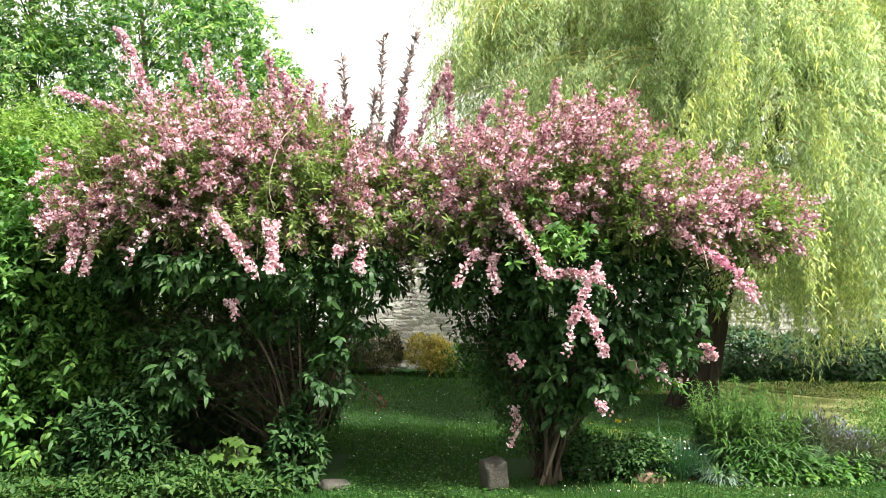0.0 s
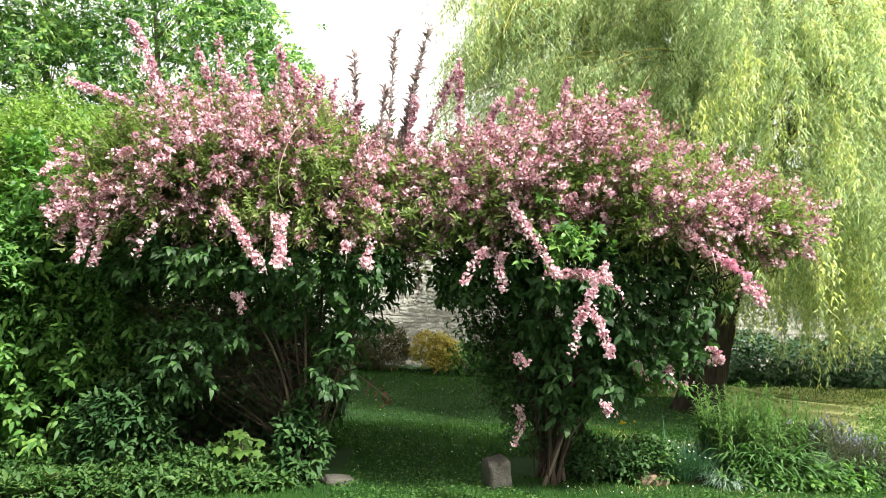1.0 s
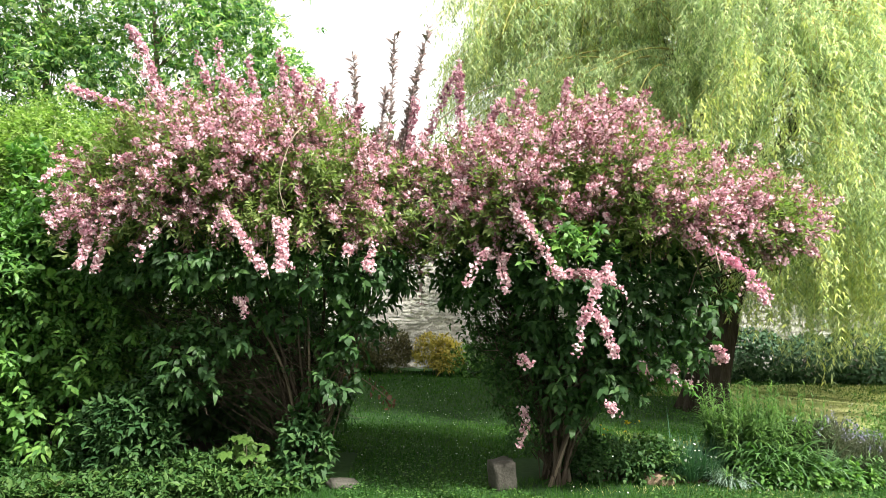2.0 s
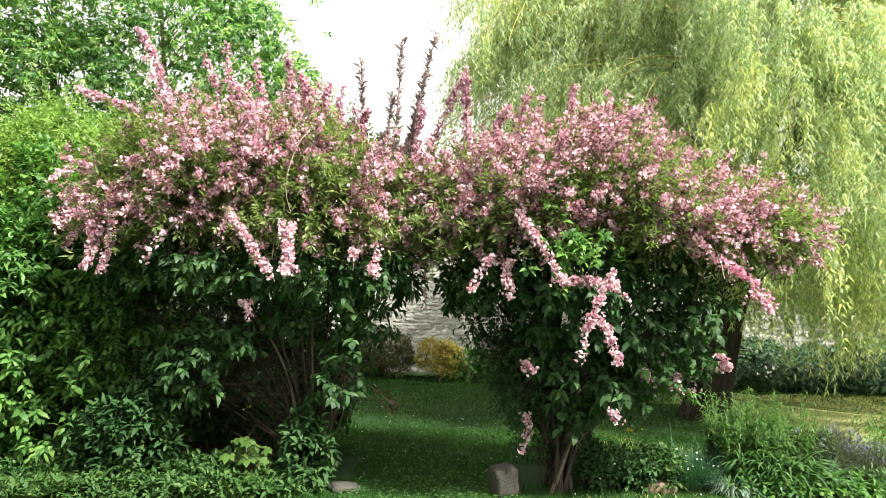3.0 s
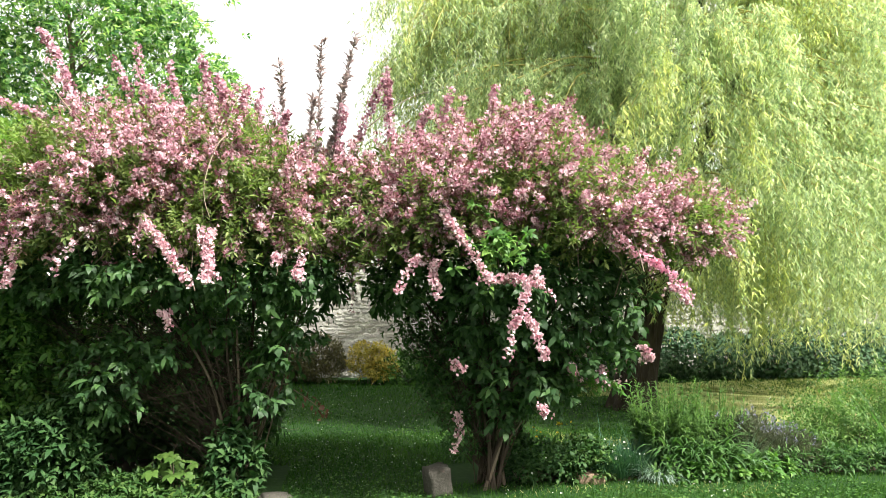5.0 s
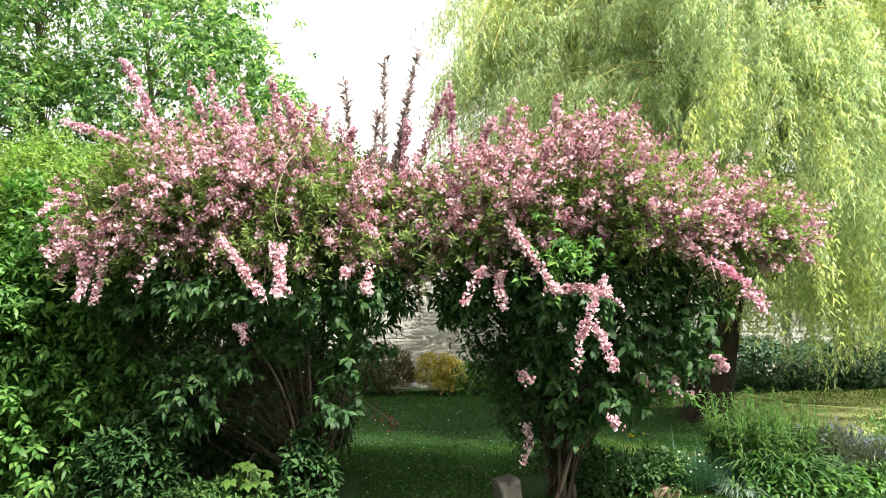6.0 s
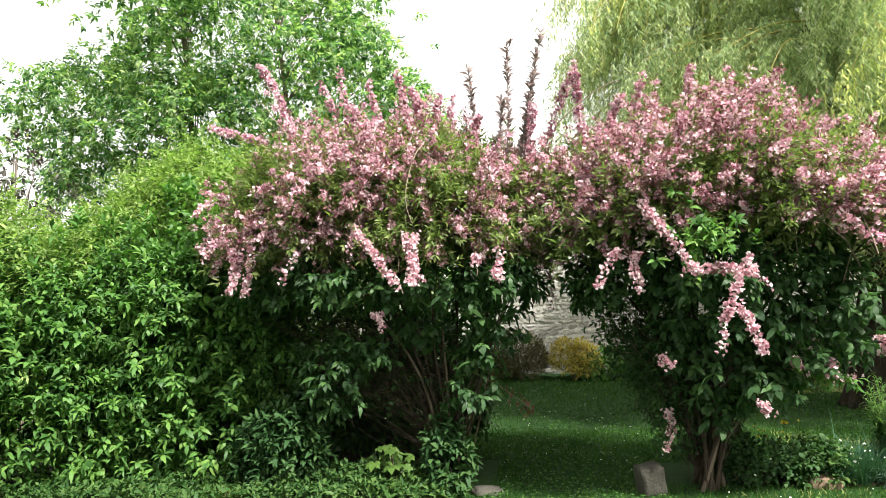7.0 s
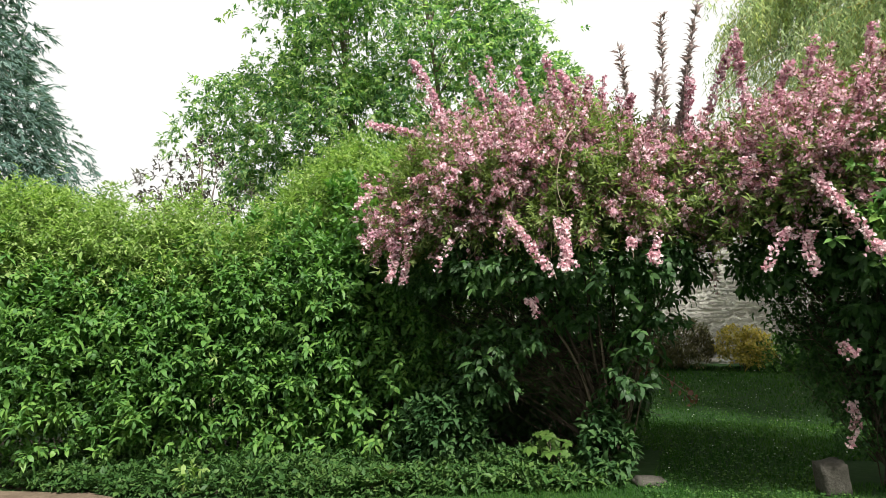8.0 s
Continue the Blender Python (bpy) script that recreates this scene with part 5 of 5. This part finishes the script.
perennial_clump()
dark_tuft = thing("fine_grass_clump", (1.86, 5.80, 0.0), "dark blue-green fine-bladed clump with tiny pale flowers", "ornamental grass")
for gx, gy in ((1.76, 5.72), (1.90, 5.70), (2.04, 5.76), (1.90, 5.88)):
    blades(dark_tuft, "blade_growth", (gx, gy, 0.0), 380, 0.26, 0.0065, M_DARK_BLADE, 0.55, 0.5, 0.10)
tuft = thing("blue_grass_tuft", (2.18, 5.62, 0.0), "small tuft of blue-grey grass at the bed edge", "ornamental grass")
blades(tuft, "grass_tuft", (2.18, 5.64, 0.0), 520, 0.19, 0.006, M_BLUE_GRASS, 0.8, 0.9, 0.10)
tuft2 = thing("blue_grass_tuft", (3.02, 5.85, 0.0), "small tuft of grey grass beside the lavender", "ornamental grass")
blades(tuft2, "grass_tuft", (3.02, 5.85, 0.0), 260, 0.33, 0.008, M_BLUE_GRASS, 0.7, 0.5, 0.09)


def lavender(cx, cy, r, h, label):
    ob = thing("lavender_bush", (cx, cy, 0.0), label, "lavender")
    p, nm = envelope([(cx, cy, h * 0.42, r, r * 0.8, h * 0.45)], 700, 0.2, 5, 0.6, -0.5, 0.3)
    pp, ax, nr = sprigs(p, unit(nm + UP * 0.9 + RNG.normal(size=p.shape) * 0.3), 8, 0.09, 0.7, 0.0)
    part("foliage", leaves("foliage", local(ob, pp), ax, nr, scatter_size(len(pp), 0.045), scatter_size(len(pp), 0.008), M_LAVENDER, simple=True), ob)
    n = 30
    foot = np.column_stack([cx + RNG.normal(size=n) * r * 0.4, cy + RNG.normal(size=n) * r * 0.35, np.full(n, h * 0.5)])
    tip = foot + np.column_stack([RNG.normal(size=n) * 0.08, RNG.normal(size=n) * 0.08, RNG.uniform(0.15, 0.3, n)])
    ln = bezier(foot, (foot + tip) / 2, tip, 6)
    part("flower_stems", tubes("flower_stems", local(ob, ln), np.full((n, 6), 0.002), M_LAVENDER, 3), ob, "", "stuff")
    q = tip.repeat(14, 0) - UP * RNG.uniform(0, 0.07, (n * 14, 1)) + RNG.normal(size=(n * 14, 3)) * 0.006
    part("flower_growth", leaves("flower_growth", local(ob, q), RNG.normal(size=q.shape) + UP * 0.5, RNG.normal(size=q.shape), scatter_size(len(q), 0.014), scatter_size(len(q), 0.009), M_LAVENDER_FLOWER, simple=True), ob, "pale blue-violet flower spikes", "stuff")


lavender(3.06, 5.98, 0.20, 0.40, "grey lavender bush with pale violet flower spikes")
lavender(3.36, 5.86, 0.24, 0.24, "grey-brown lavender bush sprawling at the bed edge")
leafy_shrub("fine_leaf_shrub", [(3.75, 6.15, 0.16, 0.42, 0.36, 0.20), (4.25, 6.25, 0.24, 0.45, 0.4, 0.28), (4.7, 6.3, 0.30, 0.40, 0.4, 0.34)], 1500, 0.042, 0.012, M_FEATHER, "low fine-leaved green shrub in the bed", "shrub", rise=0.9, tuft=0.08)
leafy_shrub("fine_leaf_shrub", [(5.3, 6.3, 0.38, 0.6, 0.45, 0.38), (6.1, 6.3, 0.42, 0.6, 0.45, 0.44)], 1100, 0.042, 0.012, M_FEATHER, "low fine-leaved green shrub at the bed end", "shrub", rise=0.9, tuft=0.08)
leafy_shrub("edging_plant", [(3.3 + 0.4 * i, 5.72 - 0.01 * i, 0.07, 0.24, 0.13, 0.09) for i in range(6)], 560, 0.05, 0.014, M_STRAP, "low green edging plant along the bed front", "ground cover plant", per=6, stem=0.06, rise=0.7)
leafy_shrub("edging_plant", [(2.35 + 0.25 * i, 5.62, 0.05, 0.18, 0.10, 0.07) for i in range(4)], 260, 0.05, 0.026, M_LAUREL, "low broad-leaved edging plant below the perennials", "ground cover plant", per=6, stem=0.05)
spear = thing("spear_leaf_plant", (4.4, 5.85, 0.0), "green plant with upright spear leaves", "perennial")
blades(spear, "spear_foliage", (4.4, 5.85, 0.0), 120, 0.5, 0.022, M_STRAP, 0.6, 0.4, 0.12)

# low edging plants by the foot of the second shrub
leafy_shrub("edging_plant", [(1.15, 5.68, 0.12, 0.26, 0.18, 0.15), (1.42, 5.68, 0.10, 0.22, 0.18, 0.12), (1.0, 5.8, 0.18, 0.2, 0.2, 0.20)], 420, 0.038, 0.022, M_SHADED_LEAF, "low dark green edging plant", "ground cover plant", per=6, stem=0.09, rough=0.35, rise=0.7)
leafy_shrub("edging_plant", [(1.60, 5.80, 0.10, 0.2, 0.2, 0.11)], 200, 0.045, 0.03, M_COVER, "low light green edging plant", "ground cover plant")


def bloom_specks(name, centre, r, h, count, size, mat, label):
    ob = thing(name, (centre[0], centre[1], 0.0), label, "flower")
    p = np.column_stack([centre[0] + RNG.normal(size=count) * r, centre[1] + RNG.normal(size=count) * r * 0.6, h * RNG.uniform(0.5, 1.1, count)])
    foot = p * np.array((1, 1, 0)) + RNG.normal(size=p.shape) * np.array((0.03, 0.03, 0))
    part("flower_stems", tubes("flower_stems", local(ob, bezier(foot, (foot + p) / 2, p, 5)), np.full((count, 5), 0.0018), M_STRAP, 3), ob, "", "stuff")
    part("petals", florets("petals", local(ob, p), UP + np.array((0, -0.8, 0)) + RNG.normal(size=p.shape) * 0.4, scatter_size(count, size), mat), ob, "", "stuff")


bloom_specks("yellow_flowers", (1.35, 5.95), 0.14, 0.38, 11, 0.011, M_YELLOW_FLOWER, "few small yellow flowers on thin stems")
bloom_specks("white_flowers", (1.9, 5.75), 0.18, 0.25, 26, 0.010, M_WHITE_FLOWER, "tiny white flowers among edging plants")
bloom_specks("white_flowers", (1.2, 5.68), 0.15, 0.2, 12, 0.009, M_WHITE_FLOWER, "tiny white flowers by the shrub foot")

# ================= stones =================


def rock(name, size, place, turn, mat, label, seed, blocky=0.5):
    bm = bmesh.new()
    bmesh.ops.create_cube(bm, size=1)
    bmesh.ops.subdivide_edges(bm, edges=bm.edges[:], cuts=4, use_grid_fill=True)
    for v in bm.verts:
        p = v.co.copy()
        ball = p.normalized() * 0.62
        p = p * blocky + ball * (1 - blocky)
        nz = noise.noise(p * 2.2 + Vector((seed, 0, 0))) * 0.10 + noise.noise(p * 5 + Vector((0, seed, 0))) * 0.02
        p += p.normalized() * nz
        v.co = Vector((p.x * size[0], p.y * size[1], p.z * size[2]))
    low = min(v.co.z for v in bm.verts)
    for v in bm.verts:
        v.co.z -= low
    me = bpy.data.meshes.new(name)
    bm.to_mesh(me)
    bm.free()
    for f in me.polygons:
        f.use_smooth = True
    me.materials.append(mat)
    ob = new(name, me)
    ob.matrix_world = pose(*place, *turn)
    return tagged(ob, label, "stone")


rock("stone_block", (0.17, 0.16, 0.225), (0.40, 5.42, -0.02), (5, -6, 20), M_BLOCK, "weathered grey-brown stone block standing on the grass", 6.0, 0.84)
rock("flat_stone", (0.22, 0.15, 0.06), (-0.80, 5.40, -0.025), (3, 7, 25), M_BLOCK, "flat grey stone lying at the bed edge", 8.0, 0.55)
rock("tan_stone", (0.22, 0.16, 0.12), (1.62, 5.62, -0.05), (0, 0, -10), M_TAN, "tan stone half sunk in the bed", 14.0, 0.4)

# ================= ground cover and seedlings on the left =================
EDGE = [(-9.5, 2.9), (-6.2, 4.1), (-4.4, 4.25), (-2.6, 4.65), (-0.95, 5.2)]


def ground_cover():
    e = np.array(EDGE)
    ob = thing("ground_cover", (-3.4, 5.1, 0.0), "low leafy green ground cover filling the bed edge", "ground cover", kind="stuff")
    n = 5600
    s = RNG.uniform(0, len(e) - 1.001, n)
    s = np.where(RNG.uniform(size=n) < 0.75, RNG.uniform(1.0, len(e) - 1.001, n), s)
    k = s.astype(int)
    base = e[k] + (e[k + 1] - e[k]) * (s - k)[:, None]
    depth = RNG.uniform(0.0, 1.0, n) ** 0.9 * 0.80
    x = base[:, 0] + RNG.normal(size=n) * 0.04 - depth * 0.1
    y = base[:, 1] + depth
    z = 0.055 + 0.05 * (1 - np.abs(depth - 0.45) / 0.6) + 0.055 * lump_noise(np.column_stack([x, y, 0 * x]), 4) + RNG.uniform(-0.08, 0.05, n)
    p = np.column_stack([x, y, np.maximum(z, 0.03)])
    pp, ax, nr = sprigs(p, unit(UP * 0.6 + np.array((0, -0.3, 0)) + RNG.normal(size=p.shape) * 0.7), 8, 0.06, 1.35, 0.12)
    part("foliage", leaves("foliage", local(ob, pp), ax, nr + UP, scatter_size(len(pp), 0.043, 0.35), scatter_size(len(pp), 0.027, 0.35), M_COVER, simple=True), ob)


ground_cover()


def maple_seedling(x, y):
    ob = thing("seedling", (x, y, 0.0), "light green maple seedling with lobed leaves under the shrub", "seedling")
    n = 22
    top = np.column_stack([x + RNG.normal(size=n) * 0.09, y + RNG.normal(size=n) * 0.07, RNG.uniform(0.10, 0.36, n)])
    foot = np.array([[x, y, -0.02]]).repeat(n, 0)
    part("stalk_growth", tubes("stalk_growth", local(ob, bezier(foot, foot * 0.7 + top * 0.3 + UP * 0.15, top, 7)), np.linspace(0.004, 0.0015, 7)[None].repeat(n, 0), M_BARK, 4), ob, "", "stuff")
    ahead = unit(RNG.normal(size=(n, 3)) * np.array((1, 1, 0.15)) + np.array((0, -0.9, -0.3)))
    up = unit(UP + np.array((0, -0.5, 0)) + RNG.normal(size=(n, 3)) * 0.25)
    side = unit(np.cross(ahead, up))
    size = scatter_size(n, 0.080, 0.2)
    p, ax, nr, ln = [], [], [], []
    for turn, share in ((0, 1.0), (0.75, 0.85), (-0.75, 0.85), (1.5, 0.55), (-1.5, 0.55)):
        p.append(top)
        ax.append(ahead * np.cos(turn) + side * np.sin(turn))
        nr.append(up)
        ln.append(size * share)
    ln = np.concatenate(ln)
    part("foliage", leaves("foliage", local(ob, np.concatenate(p)), np.concatenate(ax), np.concatenate(nr), ln, ln * 0.62, M_MAPLE, fold=0.06), ob)


maple_seedling(-1.50, 5.33)
leafy_shrub("seedling", [(-1.08, 5.42, 0.20, 0.14, 0.12, 0.18), (-1.12, 5.45, 0.40, 0.10, 0.1, 0.10)], 90, 0.08, 0.04, M_SHADED_LEAF, "green sapling with oval leaves at the shrub foot", "seedling", per=6, stem=0.06, inner=0.3)
leafy_shrub("seedling", [(-2.35, 5.3, 0.42, 0.22, 0.18, 0.24), (-2.5, 5.35, 0.25, 0.2, 0.2, 0.22)], 260, 0.07, 0.03, M_SHADED_LEAF, "green compound-leaved sapling beside the hedge", "seedling", per=8, stem=0.12)
leafy_shrub("seedling", [(-4.25, 4.45, 0.10, 0.06, 0.06, 0.10)], 12, 0.085, 0.045, M_PRIVET, "yellow-green broad-leaved seedling at the path edge", "seedling", per=4, stem=0.05, stems=3)


def dead_sprig():
    ob = thing("dead_branch", (-0.85, 5.5, 0.0), "thin dead branch with withered brown leaves", "branch")
    a = np.array([[-0.95, 5.6, 0.9]])
    c = np.array([[-0.42, 5.35, 0.62]])
    ln = bezier(a, (a + c) / 2 + UP * 0.06, c, 10)
    low = bezier(np.array([[-1.0, 5.75, -0.02]]), np.array([[-1.05, 5.7, 0.5]]), a, 10)
    part("stem", tubes("stem", local(ob, np.concatenate([low, ln])), np.linspace(0.006, 0.003, 10)[None].repeat(2, 0), M_BARK, 4), ob)
    p = ln[0][RNG.integers(3, 10, 44)] + RNG.normal(size=(44, 3)) * 0.025
    part("withered_leaves", leaves("withered_leaves", local(ob, p), RNG.normal(size=p.shape) - UP * 0.8, RNG.normal(size=p.shape), scatter_size(44, 0.05), scatter_size(44, 0.024), M_DRY), ob)


dead_sprig()

# ================= lawn =================


def lawn():
    ob = thing("grass", (0.0, 8.0, 0.0), "short mown lawn grass blades", "grass", kind="stuff")
    n1, n2 = 100000, 68000
    n3 = 40000
    x = np.concatenate([RNG.uniform(-2.0, 6.5, n1), RNG.uniform(-4.0, 10.0, n2), RNG.uniform(-3.7, 6.5, n3)])
    y = np.concatenate([4.3 + 3.3 * RNG.uniform(0, 1, n1), RNG.uniform(7.4, 12.2, n2), 2.0 + 3.2 * np.sqrt(RNG.uniform(0, 1, n3))])
    rim = np.interp(x, [q[0] for q in EDGE], [q[1] for q in EDGE]) + 0.1
    keep = ~((x > 0.5) & (y > 5.65) & (y < 6.3)) & ~((x < -0.8) & (y < 6.4) & (y > rim)) & (x > -4 + 0 * y)
    x, y = x[keep], y[keep]
    n = len(x)
    p = np.column_stack([x, y, ground_height(x, y) - 0.004])
    far = np.clip((y - 5) / 7, 0, 1)
    h = scatter_size(n, 0.036, 0.35)
    a = RNG.uniform(0, 6.28, n)
    lean = RNG.uniform(0.1, 0.9, n)
    tip = p + np.column_stack([np.cos(a) * lean * h, np.sin(a) * lean * h, h])
    b = RNG.uniform(0, 6.28, n)
    w = (0.0022 + 0.003 * far)[:, None] * np.column_stack([np.cos(b), np.sin(b), np.zeros(n)])
    v = np.stack([p - w, p + w, tip], 1).reshape(-1, 3)
    f = np.arange(n * 3).reshape(-1, 3)
    part("blades", mesh_from("blades", local(ob, v), f, M_GRASS), ob)
    # yellowish blades that brighten the lawn where sun should fall
    dry = 72000
    dx, dy = RNG.uniform(1.7, 9.8, dry), RNG.uniform(6.5, 11.4, dry)
    dx, dy = np.concatenate([dx, RNG.uniform(0.9, 7.0, 3500)]), np.concatenate([dy, RNG.uniform(4.2, 5.55, 3500)])
    ok = lump_noise(np.column_stack([dx, dy, 0 * dx]), 0.8) > -0.35
    dx, dy = dx[ok], dy[ok]
    base = np.column_stack([dx, dy, ground_height(dx, dy) - 0.004])
    da = RNG.uniform(0, 6.28, len(dx))
    across = 0.005 * np.column_stack([np.cos(da), np.sin(da), 0 * da])
    top = base + RNG.normal(size=base.shape) * np.array((0.02, 0.02, 0.0)) + UP * scatter_size(len(dx), 0.026, 0.3)[:, None]
    part("sunlit_dry_blades", mesh_from("sunlit_dry_blades", local(ob, np.stack([base - across, base + across, top], 1).reshape(-1, 3)), np.arange(len(dx) * 3).reshape(-1, 3), M_SUNLIT_DRY_GRASS), ob, "yellowish dry grass, colour lightened for sunlight")
    m = 26000
    q = np.column_stack([RNG.uniform(-1.6, 6.0, m), 4.6 + 6.6 * RNG.uniform(0, 1, m) ** 1.6, np.zeros(m)])
    q = q[~((q[:, 0] > 0.5) & (q[:, 1] > 5.6) & (q[:, 1] < 6.3)) & ~((q[:, 0] < -0.8) & (q[:, 1] < 6.4))]
    q = q[lump_noise(q, 2.2) > -0.2]
    q[:, 2] = 0.025
    aa = RNG.normal(size=q.shape) * np.array((1, 1, 0.2))
    part("clover", leaves("clover", local(ob, q), aa, UP + RNG.normal(size=q.shape) * 0.3, scatter_size(len(q), 0.024), scatter_size(len(q), 0.022), M_CLOVER, simple=True), ob)


lawn()


def daisies():
    ob = thing("daisies", (0.0, 8.0, 0.0), "tiny white daisies scattered over the lawn", "flower", kind="stuff")
    m = 1500
    p = np.column_stack([RNG.uniform(-2.5, 7.5, m), RNG.uniform(4.7, 11.6, m), np.zeros(m)])
    p = p[(lump_noise(p, 0.9) > -0.25) & ~((p[:, 0] > 0.5) & (p[:, 1] > 5.5) & (p[:, 1] < 6.4)) & ~((p[:, 0] < -0.9) & (p[:, 1] < 6.4))]
    p = p[~((p[:, 0] < 1.0) & (p[:, 1] < 6.2) & (RNG.uniform(size=len(p)) < 0.75))]
    p[:, 2] = 0.045 + ground_height(p[:, 0], p[:, 1])
    part("petals", stars("petals", local(ob, p), UP + RNG.normal(size=p.shape) * 0.25 + np.array((0, -0.3, 0)), scatter_size(len(p), 0.0052, 0.25), M_WHITE_FLOWER), ob)
    q = p.copy()
    q[:, 2] = 0
    part("flower_stems", tubes("flower_stems", local(ob, bezier(q, (p + q) / 2, p, 3)), np.full((len(p), 3), 0.001), M_GRASS, 3), ob, "", "stuff")


daisies()

# ================= garden wall with its stones =================
WALL_A, WALL_B, WALL_H, WALL_T = np.array((-9.0, 13.0)), np.array((13.0, 11.85)), 2.3, 0.4


def stone_mesh(seed):
    """A rough face stone, unit size, with worn rounded edges."""
    r = random.Random(seed)
    bm = bmesh.new()
    ring0 = []
    ring1 = []
    k = 8
    for i in range(k):
        a = 2 * math.pi * (i + 0.5) / k
        x, z = math.cos(a), math.sin(a)
        m = max(abs(x), abs(z))
        x, z = 0.5 * x / m * r.uniform(0.76, 1.0), 0.5 * z / m * r.uniform(0.70, 1.0)
        ring0.append(bm.verts.new((x, 0.5, z)))
        ring1.append(bm.verts.new((x * r.uniform(0.92, 1.0), -0.5 + r.uniform(0.0, 0.14), z * r.uniform(0.9, 1.0))))
    mid = bm.verts.new((r.uniform(-0.1, 0.1), -0.5 - r.uniform(-0.1, 0.06), r.uniform(-0.1, 0.1)))
    for i in range(k):
        j = (i + 1) % k
        bm.faces.new((ring0[i], ring0[j], ring1[j], ring1[i]))
        bm.faces.new((ring1[i], ring1[j], mid))
    bmesh.ops.recalc_face_normals(bm, faces=bm.faces[:])
    me = bpy.data.meshes.new("stone")
    bm.to_mesh(me)
    bm.free()
    me.materials.append(M_STONE)
    return me


def garden_wall():
    along = WALL_B - WALL_A
    length = float(np.linalg.norm(along))
    turn = math.degrees(math.atan2(along[1], along[0]))
    bm = bmesh.new()
    bmesh.ops.create_cube(bm, size=1)
    for v in bm.verts:
        v.co = Vector(((v.co.x + 0.5) * length, (v.co.y + 0.5) * WALL_T, (v.co.z + 0.5) * WALL_H - 0.05 * (v.co.z < 0)))
    me = bpy.data.meshes.new("garden_wall")
    bm.to_mesh(me)
    bm.free()
    me.materials.append(M_MORTAR)
    wall = new("wall_garden", me)
    wall.matrix_world = pose(WALL_A[0], WALL_A[1], 0, 0, 0, turn)
    tagged(wall, "old limewashed rubble stone garden wall", "wall", kind="structure")
    shapes = [stone_mesh(i) for i in range(14)]
    r = random.Random(5)
    far_v, far_f = [], []
    z = 0.0
    made = 0
    while z < WALL_H - 0.05:
        h = r.choice((0.045, 0.06, 0.075, 0.09, 0.11)) * r.uniform(0.85, 1.15)
        x = r.uniform(-0.2, 0.0)
        while x < length:
            w = r.choice((0.09, 0.14, 0.19, 0.25, 0.34)) * r.uniform(0.8, 1.2)
            m = Matrix.LocRotScale((x + w / 2, -0.004, z + h / 2 + r.uniform(-0.016, 0.016)), Euler((r.uniform(-0.10, 0.10), r.uniform(-0.10, 0.10), r.uniform(-0.05, 0.05))), (w * r.uniform(0.86, 1.05), r.uniform(0.010, 0.030), h * r.uniform(0.80, 1.12)))
            world_x = WALL_A[0] + (x + w / 2) * along[0] / length
            shape = shapes[r.randrange(14)]
            if h > 0.10 and r.random() < 0.4:
                m = m @ Matrix.LocRotScale((0, 0, -0.26), None, (1, 1, 0.5))
                twin = m @ Matrix.LocRotScale((0, 0, 1.04), None, (1, 1, 1))
                base = len(far_v)
                far_v.extend((twin @ v.co)[:] for v in shapes[r.randrange(14)].vertices)
                far_f.extend([base + i for i in p.vertices] for p in shape.polygons)
            if -1.9 < world_x < 0.6 and made < 300:
                ob = new("stone", shape)
                ob.parent = wall
                ob.matrix_basis = m
                made += 1
            else:
                base = len(far_v)
                far_v.extend((m @ v.co)[:] for v in shape.vertices)
                far_f.extend([base + i for i in p.vertices] for p in shape.polygons)
            x += w + r.uniform(-0.006, 0.010)
        z += h
    me = bpy.data.meshes.new("stones")
    me.from_pydata(far_v, [], far_f)
    me.materials.append(M_STONE)
    rest = new("stones", me)
    rest.parent = wall
    tagged(rest, kind="stuff")


garden_wall()
